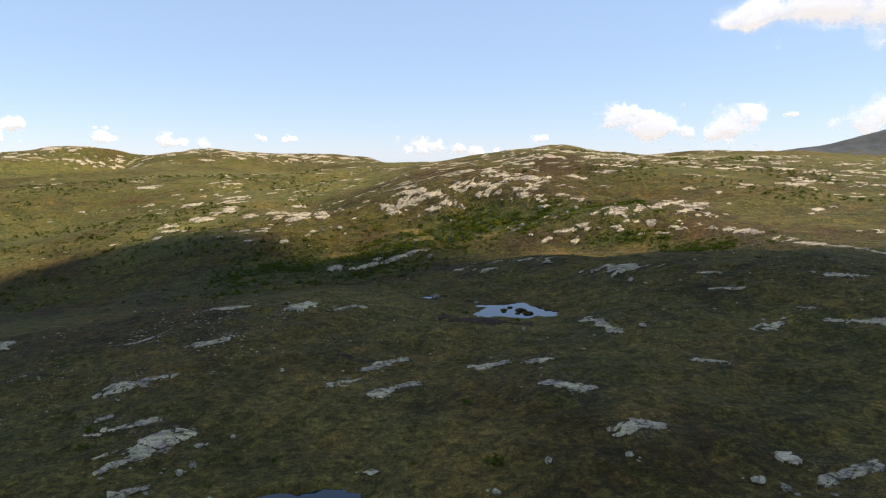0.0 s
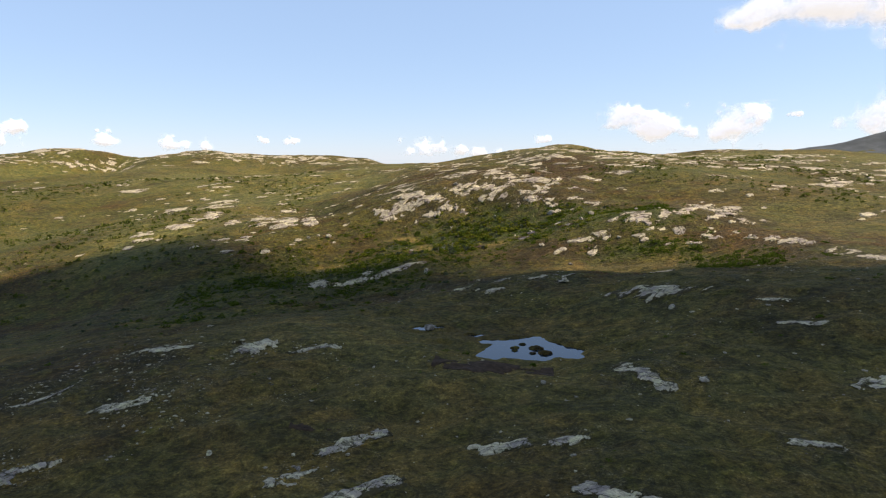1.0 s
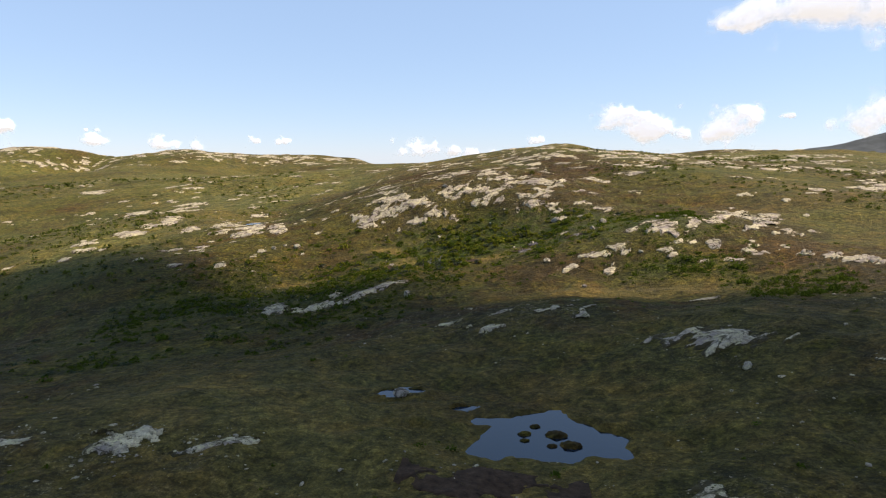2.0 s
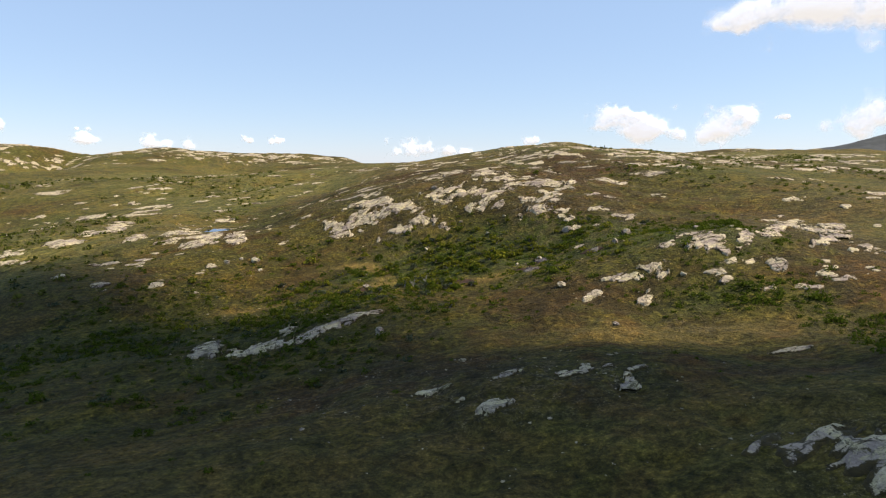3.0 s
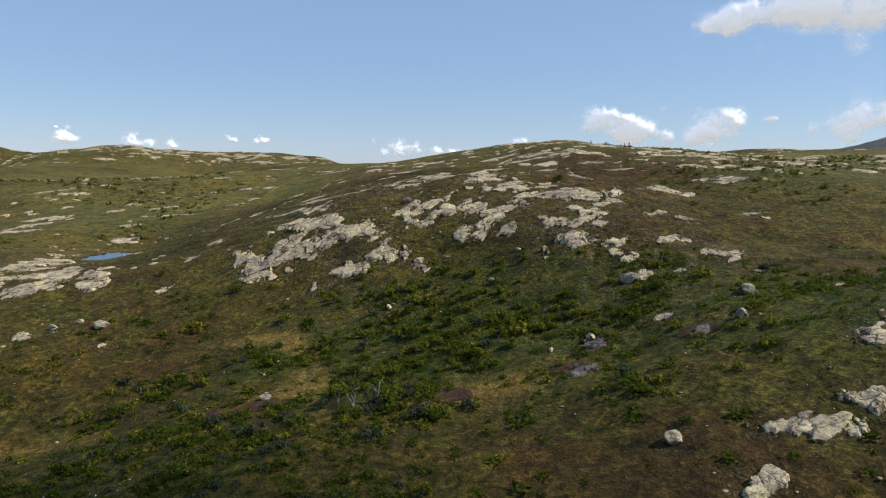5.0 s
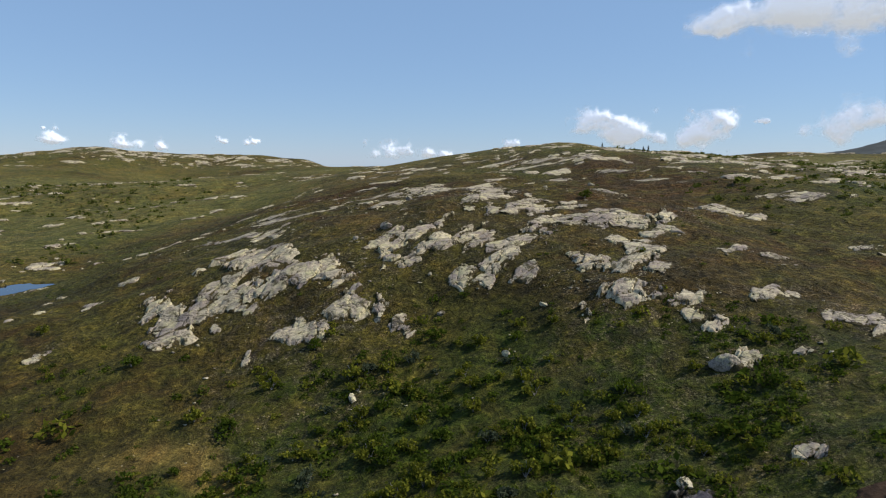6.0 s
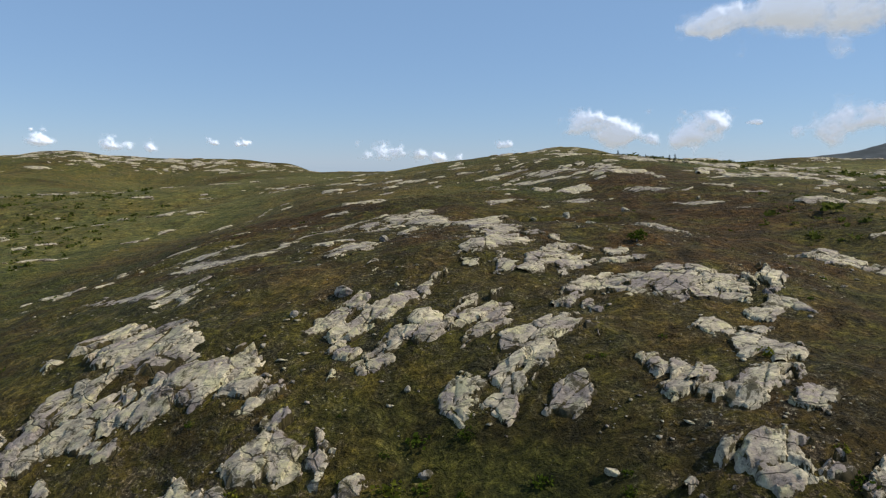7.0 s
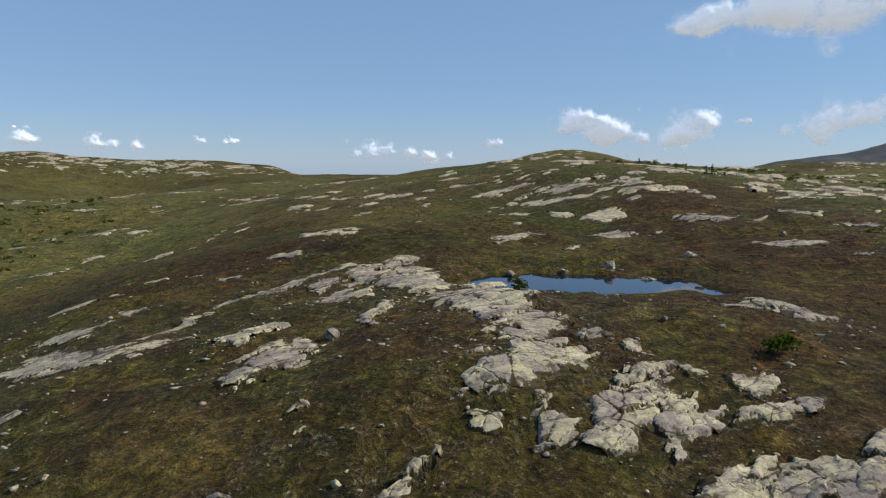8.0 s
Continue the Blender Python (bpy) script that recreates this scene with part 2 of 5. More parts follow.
BOWL_AND_KNOLL = [
    (24.1, 164.0, 13.7, 16.5, -69, 2.83),
    (-20.2, 177.1, 10.6, 13.6, -12, -1.33),
    (83.6, 177.2, 22.7, 43.7, 28, -3.97),
    (-49.5, 177.4, 50.7, 38.5, -41, 9.79),
    (5.7, 181.9, 34.7, 19.0, 11, 9.53),
    (-147.8, 189.2, 39.9, 120.7, -44, -6.62),
    (34.1, 193.1, 38.4, 12.0, -73, -1.36),
    (-41.1, 201.2, 20.3, 16.5, 60, -3.79),
    (4.9, 210.9, 33.5, 22.7, 34, 8.74),
    (-15.7, 222.4, 20.2, 48.4, -29, 4.57),
    (52.0, 232.3, 48.8, 107.0, 11, 13.57),
    (58.8, 247.5, 25.0, 57.2, 53, -2.71),
    (38.9, 257.0, 16.9, 19.1, 23, 2.94),
    (141.9, 258.4, 64.5, 135.3, -23, 5.34),
    (-30.7, 263.1, 12.8, 23.7, 6, -1.12),
]
FAR_RIDGES = [
    (-54.1, 281.3, 41.6, 13.0, 26, -2.04),
    (-70.1, 286.2, 104.4, 52.6, 6, 6.35),
    (-79.1, 317.0, 33.8, 10.6, 61, -2.17),
    (133.6, 390.0, 254.9, 178.9, -7, 20.07),
    (75.8, 406.0, 26.8, 68.0, -16, 8.11),
    (-232.6, 412.2, 40.5, 52.7, -32, -10.60),
    (-109.1, 432.3, 54.2, 48.1, -69, -9.12),
    (-255.2, 519.5, 206.9, 158.3, 20, 28.00),
    (-256.6, 551.7, 76.1, 52.2, 25, -12.10),
    (430.0, 720.0, 170.0, 180.0, -22, 25.00),
    (525.0, 745.0, 62.0, 80.0, 10, 34.00),
    (-255.0, 472.0, 30.0, 24.0, 0, 4.50),
    (-222.0, 455.0, 14.0, 30.0, 0, -5.50),
    (-182.0, 524.0, 26.0, 26.0, 0, 3.50),
    (60.0, 362.0, 20.0, 26.0, 0, 2.00),
]
# knobs and saddles along the skyline
SKYLINE = [
    (-311.0, 459.0, 24.0, 24.0, 0, 0.63),
    (-283.0, 474.0, 20.0, 20.0, 0, 1.51),
    (-257.0, 479.0, 18.0, 18.0, 0, -0.74),
    (-243.0, 500.0, 14.0, 14.0, 0, -6.02),
    (-222.0, 503.0, 18.0, 18.0, 0, -4.20),
    (-166.0, 528.0, 18.0, 18.0, 0, -1.28),
    (-141.0, 537.0, 22.0, 22.0, 0, -0.88),
    (-108.0, 515.0, 24.0, 24.0, 0, 2.34),
    (-82.0, 520.0, 20.0, 20.0, 0, 2.74),
    (-60.0, 525.0, 16.0, 16.0, 0, 3.05),
    (-44.0, 530.0, 14.0, 14.0, 0, -2.66),
    (87.0, 408.0, 16.0, 16.0, 0, -2.45),
    (104.0, 395.0, 18.0, 18.0, 0, -0.89),
    (124.0, 345.0, 22.0, 22.0, 0, 0.49),
    (150.0, 352.0, 24.0, 24.0, 0, 1.76),
    (175.0, 340.0, 24.0, 24.0, 0, -0.89),
    (424.0, 711.0, 30.0, 30.0, 0, -1.15),
    (450.0, 735.0, 30.0, 30.0, 0, 9.00),
    (504.0, 745.0, 40.0, 40.0, 0, 5.58),
    (377.0, 764.0, 40.0, 40.0, 0, 3.80),
    (402.0, 743.0, 36.0, 36.0, 0, 4.27),
    (75.0, 274.0, 16.0, 16.0, 0, 0.41),
    (-100.0, 600.0, 60.0, 60.0, 0, -2.47),
]
BASE = -0.79
# turf heaped against the bedrock of the knoll, and the dip beside it
KNOLL = [
    (-8.0, 173.5, 8.0, 4.5, -20, 1.10),
    (0.0, 167.5, 6.0, 3.5, 0, 0.50),
    (6.5, 172.5, 6.0, 4.0, 25, 0.50),
    (13.5, 169.0, 5.0, 4.0, 10, 0.45),
    (21.5, 162.5, 6.0, 5.0, 0, 0.40),
    (12.5, 187.0, 6.0, 9.0, 0, 0.50),
    (-33.0, 184.0, 9.0, 8.0, 0, -1.40),
]


def grain2(x, y, seed):
    """Smooth random heights between 0 and 1 over the plan, one cell a metre."""
    xi, yi = np.floor(x).astype(np.int64), np.floor(y).astype(np.int64)
    fx, fy = x - xi, y - yi
    fx, fy = fx * fx * (3 - 2 * fx), fy * fy * (3 - 2 * fy)

    def rnd(i, j):
        h = i.astype(np.uint64) * np.uint64(0x9E3779B97F4A7C15) + j.astype(np.uint64) * np.uint64(0xC2B2AE3D27D4EB4F) + np.uint64(seed * 7919 + 13)
        h = (h ^ (h >> np.uint64(30))) * np.uint64(0xBF58476D1CE4E5B9)
        h = (h ^ (h >> np.uint64(27))) * np.uint64(0x94D049BB133111EB)
        return ((h ^ (h >> np.uint64(31))) & np.uint64(0xFFFFFF)).astype(float) / 16777215.0
    a, b, c, d = rnd(xi, yi), rnd(xi + 1, yi), rnd(xi, yi + 1), rnd(xi + 1, yi + 1)
    return (a * (1 - fx) + b * fx) * (1 - fy) + (c * (1 - fx) + d * fx) * fy


def fractal(x, y, size, seed, octaves=4, gain=0.5):
    """Layered grain2, centred on zero, largest swells of that size."""
    total, amp = 0.0, 1.0
    for k in range(octaves):
        total = total + amp * (grain2(x / size + 17.3 * k, y / size - 9.1 * k, seed + k) - 0.5)
        size, amp = size / 2.03, amp * gain
    return total


def smooth(v, lo, hi):
    t = np.clip((v - lo) / (hi - lo), 0, 1)
    return t * t * (3 - 2 * t)


def land(x, y):
    """Height of the land's broad shape."""
    z = np.full(np.shape(x), BASE, float)
    for cx, cy, sx, sy, turn, h in NEAR_MOOR + BOWL_AND_KNOLL + FAR_RIDGES + SKYLINE + KNOLL:
        c, s = math.cos(radians(turn)), math.sin(radians(turn))
        u, v = (x - cx) * c + (y - cy) * s, (y - cy) * c - (x - cx) * s
        z = z + h * np.exp(-(u / sx) ** 2 - (v / sy) ** 2)
    return z - 90 * smooth(np.hypot(x, y - 200), 620, 1500)


# water surfaces: x, y, half-size across and along, turn, level
PONDS = {
    "tarn": (7.4, 72.3, 5.2, 3.3, -14, 2.68),
    "far_tarn": (21.6, 198.8, 7.8, 3.6, -8, 15.6),
    "valley_tarn": (-45.0, 201.0, 3.3, 5.0, 10, 3.3),
    "moor_pool": (-8.0, 30.6, 4.2, 2.6, 4, 1.95),
    "puddle": (-0.9, 80.6, 1.5, 0.7, 10, 2.52),
    "puddle_b": (3.6, 77.1, 0.9, 0.5, 0, 2.58),
}


def pond_edge(x, y, pond):
    """Below 1 inside a pond's wavering outline."""
    cx, cy, sx, sy, turn, _ = pond
    c, s = math.cos(radians(turn)), math.sin(radians(turn))
    u, v = (x - cx) * c + (y - cy) * s, (y - cy) * c - (x - cx) * s
    return np.hypot(u / sx, v / sy) + 0.7 * fractal(x, y, 0.6 * min(sx, sy) + 1.2, 41, 3)


def swell(x, y):
    """The land with its gentle swells and level shores, before hummocks and basins."""
    far = np.maximum(np.abs(x - 3) - 45, 0) + np.maximum(y - 225, 0) + np.maximum(15 - y, 0)
    near = 1 - smooth(far, 0, 90)
    z = land(x, y) + (0.25 + 0.5 * near) * fractal(x, y, 9.0, 3, 2) + 0.013 * np.minimum(far, 240) * fractal(x, y, 46.0, 11, 4, 0.55)
    for pond in PONDS.values():
        e, level = pond_edge(x, y, pond), pond[5]
        z = z + (np.maximum(z, level + 0.1) * 0.5 + (level + 0.12) * 0.5 - z) * (1 - smooth(e, 1.1, 2.2))
    return z


def hummocks(x, y):
    """Knee-high unevenness of the turf along the flight."""
    far = np.maximum(np.abs(x - 3) - 33, 0) + np.maximum(y - 214, 0) + np.maximum(26 - y, 0)
    return (1 - smooth(far, 0, 45)) * 0.42 * fractal(x, y, 2.4, 7, 2)


def ground_height(x, y):
    """The ground itself: swells, hummocks and pond basins."""
    z = swell(x, y) + hummocks(x, y)
    for pond in PONDS.values():
        e, level = pond_edge(x, y, pond), pond[5]
        z = np.where(e < 1.08, np.minimum(z, level + 0.10 - 0.9 * smooth(1.08 - e, 0, 0.5)), np.where(e < 1.6, np.maximum(z, level + 0.05), z))
    return z


# ---- building helpers ----
def mesh_object(name, verts, faces, mat, parent=None, label="", smooth_faces=True):
    me = bpy.data.meshes.new(name)
    me.from_pydata(verts, [], faces)
    me.materials.append(mat)
    if smooth_faces:
        me.polygons.foreach_set("use_smooth", np.ones(len(me.polygons), bool))
    me.update()
    ob = new(name, me)
    if parent:
        ob.parent = parent
    if label:
        ob["label"] = label
    return ob


def grid_faces(nx, ny, keep=None):
    i, j = np.meshgrid(np.arange(nx - 1), np.arange(ny - 1), indexing="ij")
    a = (i * ny + j).ravel()
    f = np.stack([a, a + ny, a + ny + 1, a + 1], 1)
    return f if keep is None else f[keep.ravel()]


def fast_mesh(name, verts, quads, mat, smooth_faces=True):
    """A quad mesh from arrays."""
    me = bpy.data.meshes.new(name)
    me.vertices.add(len(verts))
    me.vertices.foreach_set("co", np.ascontiguousarray(verts, np.float32).ravel())
    n = len(quads)
    me.loops.add(4 * n)
    me.loops.foreach_set("vertex_index", np.ascontiguousarray(quads, np.int32).ravel())
    me.polygons.add(n)
    me.polygons.foreach_set("loop_start", np.arange(0, 4 * n, 4, dtype=np.int32))
    me.polygons.foreach_set("use_smooth", np.full(n, smooth_faces))
    me.materials.append(mat)
    me.update(calc_edges=True)
    me.validate()
    return me


def lines(start, stop, step_size, growth, low, high):
    """Grid lines: even between start and stop, opening out towards low and high."""
    out = list(np.arange(start, stop, step_size))
    for sign, edge in ((-1, low), (1, high)):
        at, gap = (start if sign < 0 else max(out)), step_size
        while sign * (edge - at) > 0:
            gap = gap * (1 + growth)
            at = at + sign * gap
            out.append(at)
    return np.array(sorted(set(out)))


# ---- ground: one sheet to the horizon ----
BARE_X, BARE_Y = -80.0, 15.0
BARE = np.zeros((360, 560))  # stony ground round the outcrops, two cells a metre


def bare_round(x, y, r):
    """Thin, stony turf round a piece of bedrock."""
    i0, i1, j0, j1 = int((x - 2.5 * r - BARE_X) * 2), int((x + 2.5 * r - BARE_X) * 2), int((y - 2.5 * r - BARE_Y) * 2), int((y + 2.5 * r - BARE_Y) * 2)
    i0, j0, i1, j1 = max(i0, 0), max(j0, 0), min(i1, BARE.shape[0]), min(j1, BARE.shape[1])
    if i0 < i1 and j0 < j1:
        gx, gy = np.meshgrid(BARE_X + np.arange(i0, i1) / 2, BARE_Y + np.arange(j0, j1) / 2, indexing="ij")
        BARE[i0:i1, j0:j1] = np.maximum(BARE[i0:i1, j0:j1], 0.55 * np.exp(-(np.hypot(gx - x, gy - y) / (1.15 * r + 0.3)) ** 3))


def on_knoll(x, y):
    """The dry, rocky back of the knoll, brown with heather, above the green hollow."""
    return smooth(y + 0.5 * np.maximum(x - 10, 0) + 5 * fractal(x, y, 12, 131, 3), 158, 168) * (1 - smooth(y, 200, 222)) * smooth(x, -34, -20) * (1 - smooth(x, 38, 50))


def cover_map(x, y):
    """Where the cover is lush green, boggy straw, or stony."""
    wob = 9 * fractal(x, y, 14, 21, 4)
    lush = np.exp(-((x - 8) / 20) ** 2 - ((y + wob - 153) / 13) ** 2) + 0.8 * np.exp(-((x + 22) / 26) ** 2 - ((y + wob - 128) / 16) ** 2)
    lush += 0.8 * np.exp(-((x - 58) / 22) ** 2 - ((y + wob - 186) / 9) ** 2) + 0.35 * np.exp(-((x + 110) / 60) ** 2 - ((y + 3 * wob - 205) / 26) ** 2)
    bend = np.interp(y, (139.4, 140.4, 141.5, 143.5, 146.6, 150.3, 153.3, 156.0), (-9.5, -6.6, -4.9, -3.9, -3.6, -4.6, -7.0, -11.5)) + 0.3 * fractal(x, y, 3.0, 141, 3)
    lush += 0.85 * np.exp(-((x - 33) / 9) ** 2 - ((y + 0.4 * wob - 120) / 4) ** 2) + 0.5 * np.exp(-((x - 4) / 14) ** 2 - ((y + wob - 174) / 7) ** 2)
    lush += 0.6 * smooth(fractal(x, y, 30, 63, 4, 0.6), 0.06, 0.3) * smooth(y, 84, 104)
    lush += 0.7 * np.exp(-((x - 28) / 13) ** 2 - ((y + 0.5 * wob - 142) / 9) ** 2)
    lush *= 1 - 0.75 * on_knoll(x, y)
    bog = 0.85 * (1 - smooth(np.abs(x - bend) + 1.2 * fractal(x, y, 1.6, 143, 3), 0.9, 2.2)) * smooth(y, 138.8, 140.2) * (1 - smooth(y, 154, 156.5)) + 1.0 * np.exp(-((x - 24 + 0.5 * wob) / 16) ** 2 - ((y + 0.3 * wob - 112) / 3.4) ** 2) + 0.8 * np.exp(-((x + 22) / 5) ** 2 - ((y + 0.2 * wob - 140.3) / 1.3) ** 2) + 0.7 * np.exp(-((x + 11) / 5) ** 2 - ((y + 0.2 * wob - 153.5) / 1.6) ** 2)
    bog += 0.9 * np.exp(-((x - 9) / 5) ** 2 - ((y + 0.2 * wob - 138.5) / 2.2) ** 2) + 0.35 * smooth(fractal(x, y, 60, 29, 4), 0.05, 0.3) + 0.45 * (1 - smooth(y + wob, 80, 102)) * smooth(fractal(x, y, 9, 151, 4, 0.6), -0.25, 0.2)
    bare = 0.5 * smooth(fractal(x, y, 26, 33, 4), 0.3, 0.5) + 0.4 * np.exp(-((x - 8) / 20) ** 2 - ((y + 0.5 * wob - 177) / 13) ** 2) + 0.25 * np.exp(-((x - 20) / 14) ** 2 - ((y - 48) / 14) ** 2) + 0.6 * np.exp(-((x + 20) / 10) ** 2 - ((y + 0.4 * wob - 62) / 7) ** 2)
    heath = 0.9 * np.exp(-((x - 24) / 14) ** 2 - ((y + 0.5 * wob - 163) / 9) ** 2) + 0.8 * np.exp(-((x + 20) / 12) ** 2 - ((y + wob - 150) / 9) ** 2)
    heath += 0.55 * (1 - smooth(y + wob, 78, 100)) + 0.6 * np.exp(-((x - 8) / 20) ** 2 - ((y + 0.5 * wob - 178) / 9) ** 2) + 0.5 * smooth(fractal(x, y, 40, 27, 4), 0.16, 0.36)
    bog = bog + 0.5 * np.exp(-((x - 0.5) / 2.6) ** 2 - ((y + 0.2 * wob - 180.5) / 2.6) ** 2)
    i, j = np.round((x - BARE_X) * 2).astype(int), np.round((y - BARE_Y) * 2).astype(int)
    bare = bare + np.where((i >= 0) & (j >= 0) & (i < BARE.shape[0]) & (j < BARE.shape[1]), BARE[np.clip(i, 0, BARE.shape[0] - 1), np.clip(j, 0, BARE.shape[1] - 1)], 0)
    return np.clip(np.stack([lush, bog, bare, heath], -1), 0, 1)


def meadow_light_map(x, y):
    """Where pale dry mountain grass covers the far slopes; its colour also brightens the sunlit left slope and lifts
    the shaded near moor.
    """
    patchy = 0.75 + 1.1 * fractal(x, y, 34, 121, 4, 0.6)
    patchy = np.clip(patchy, 0.1, 1) * (1 - 0.8 * on_knoll(x, y))
    return patchy * np.clip(smooth(-x + 0.2 * (y - 200), 22, 60) * smooth(y, 120, 150) * (1 - 0.6 * smooth(y, 390, 450)) + 0.55 * smooth(y, 225, 290) * (1 - 0.6 * smooth(y, 390, 450)) + 0.5 * smooth(x, 40, 70) * smooth(y, 100, 130) + 0.45 * (1 - smooth(y, 82, 104)), 0, 1)


def build_ground():
    xs = lines(-30, 36, 0.45, 0.024, -4200, 4200)
    ys = lines(26, 214, 0.45, 0.024, -700, 4600)
    gx, gy = np.meshgrid(xs, ys, indexing="ij")
    gz = ground_height(gx, gy)
    me = fast_mesh("ground", np.stack([gx, gy, gz], -1).reshape(-1, 3), grid_faces(len(xs), len(ys)), MOOR)
    col = me.color_attributes.new("cover", "FLOAT_COLOR", "POINT")
    col.data.foreach_set("color", cover_map(gx, gy).astype(np.float32).ravel())
    dry = me.attributes.new("meadow_light", "FLOAT", "POINT")
    dry.data.foreach_set("value", meadow_light_map(gx, gy).astype(np.float32).ravel())
    return tagged(new("ground", me), "mountain moorland of grass, heather and bog", "ground", kind="structure")



def build_pond(name, pond, label):
    cx, cy, sx, sy, turn, level = pond
    r = 1.6 * max(sx, sy)
    xs, ys = np.arange(cx - r, cx + r, 0.35), np.arange(cy - r, cy + r, 0.35)
    gx, gy = np.meshgrid(xs, ys, indexing="ij")
    inside = pond_edge(gx, gy, pond) < 1.2
    keep = inside[:-1, :-1] | inside[1:, 1:]
    me = fast_mesh(name, np.stack([gx, gy, np.full_like(gx, level)], -1).reshape(-1, 3), grid_faces(len(xs), len(ys), keep), WATER)
    return tagged(new(name, me), label, "pond", kind="structure")


build_pond("water_tarn", PONDS["tarn"], "small shallow tarn mirroring the blue sky")
build_pond("water_far_tarn", PONDS["far_tarn"], "dark moorland tarn behind the rock knoll")
build_pond("water_valley_tarn", PONDS["valley_tarn"], "small blue tarn in the valley grass")
build_pond("water_moor_pool", PONDS["moor_pool"], "dark peaty pool with ragged turf banks")
build_pond("water_puddle", PONDS["puddle"], "shallow puddle on peat")
build_pond("water_puddle_b", PONDS["puddle_b"], "shallow puddle on peat beside the tarn")


# ---- rock ----
def blocks(u, v, size_u, size_v, seed):
    """Jointed rock: for each point its block's level, tilt and number, and how near the joint is."""
    a, b = u / size_u, v / size_v + 0.35 * (grain2(u / size_u * 0.7, v / size_v * 0.7, seed + 5) - 0.5)
    i, j = np.floor(a), np.floor(b)
    first, second, level, lean, block = np.full(u.shape, 9.0), np.full(u.shape, 9.0), np.zeros(u.shape), np.zeros(u.shape), np.zeros(u.shape)
    for di in (-1, 0, 1):
        for dj in (-1, 0, 1):
            ci, cj = i + di, j + dj
            jx, jy = ci + grain2(ci + 0.0, cj + 0.0, seed) * 0.9, cj + grain2(ci + 0.0, cj + 0.0, seed + 1) * 0.9
            d = np.hypot(a - jx, b - jy)
            closer = d < first
            second = np.where(closer, first, np.minimum(second, d))
            own = grain2(ci + 0.0, cj + 0.0, seed + 2) - 0.5
            tip = (grain2(ci + 0.0, cj + 0.0, seed + 3) - 0.5) * (b - jy) + (grain2(ci + 0.0, cj + 0.0, seed + 4) - 0.5) * (a - jx)
            level, lean = np.where(closer, own, level), np.where(closer, tip, lean)
            block = np.where(closer, ci * 1000 + cj, block)
            first = np.where(closer, d, first)
    return level, lean, second - first, block


STRIKE = (math.cos(radians(32)), math.sin(radians(32)))  # the way the gneiss is foliated


def outcrop_arrays(x, y, length, width, turn, height, seed, rough, cell, plain=False, ragged=1.0):
    hl, hw = length / 2, width / 2
    pad = 1.4
    us, vs = np.arange(-hl * pad, hl * pad + cell, cell), np.arange(-hw * pad - 0.3, hw * pad + 0.3 + cell, cell)
    u, v = np.meshgrid(us, vs, indexing="ij")
    c, s = math.cos(radians(turn)), math.sin(radians(turn))
    gx, gy = x + u * c - v * s, y + u * s + v * c
    along, across = gx * STRIKE[0] + gy * STRIKE[1], gy * STRIKE[0] - gx * STRIKE[1]
    edge = 1 - (np.abs(u / hl) ** 2.6 + np.abs(v / hw) ** 2.6) ** (1 / 2.6) + (0.15 if rough else 0.08)
    big = max(0.8, 0.6 * width)
    edge = edge + ragged * (0.8 if rough else 1.2) * fractal(gx, gy, big, seed, 4, 0.55) + (0.35 if rough else 0.7) * fractal(along * 0.22, across, 0.9, seed + 9, 3, 0.58)
    level, lean, joint, block = (0.0, 0.0, 1.0, 0 * gx) if plain else blocks(along, across, max(1.5, 0.42 * length), max(0.8, 0.34 * width + 0.3), seed)
    chip, tip, split, _ = (0.0, 0.0, 1.0, 0) if plain else blocks(along + 3.1, across - 1.7, max(0.7, 0.16 * length), max(0.45, 0.14 * width + 0.2), seed + 40)
    bite = smooth(fractal(along * 0.25, across, 1.2, seed + 31, 4, 0.58), 0.09, 0.22)
    edge = edge - ragged * (0.55 if rough else 0.5) * bite + (0.5 * level + 0.2 * chip if rough else 0.25 * level)
    rise = smooth(edge, -0.06, 0.26 if rough else 0.55)
    tilt = 0.35 * v / hw if rough else 0.0
    if rough:
        z = height * rise * np.clip(0.9 + 0.8 * level + 1.3 * lean + 0.3 * chip + 0.7 * tip + 0.6 * tilt, 0.3, 1.9)
        z = z - 0.4 * min(1.0, height) * np.exp(-(joint / 0.06) ** 2) * (edge > 0) - 0.10 * min(1.0, height) * np.exp(-(split / 0.06) ** 2) * (edge > 0)
    else:
        z = height * rise * (0.9 + 0.3 * level + 0.4 * lean) - 0.05 * np.exp(-(joint / 0.05) ** 2) * (edge > 0)
    z = z + (0.05 * min(1.0, height) + 0.015) * fractal(along * 0.4, across, 0.9, seed + 3, 3, 0.6) * rise
    z = (0 if plain else swell(gx, gy) + 0.8 * hummocks(gx, gy)) + z + (0.05 if plain else 0.06) - (0.5 if plain else 0.8) * np.clip(0.1 - edge, 0, 0.35)
    seam = np.clip(np.exp(-(joint / 0.05) ** 2) * 0.8 + 0.35 * np.exp(-(split / 0.05) ** 2) + 1 - smooth(edge + 0.4 * fractal(gx, gy, 1.1, seed + 21, 3, 0.65), -0.06, 0.14 if rough else 0.34), 0, 1)
    keep = np.maximum.reduce([edge[:-1, :-1], edge[1:, :-1], edge[:-1, 1:], edge[1:, 1:]]) > -0.2
    return np.concatenate([np.stack([gx, gy, z], -1).reshape(-1, 3), (seam + 0 * gx).reshape(-1, 1), block.reshape(-1, 1)], 1), grid_faces(len(us), len(vs), keep)


def trimmed(verts, quads):
    used, index = np.unique(quads, return_inverse=True)
    return verts[used], index.reshape(-1, 4)


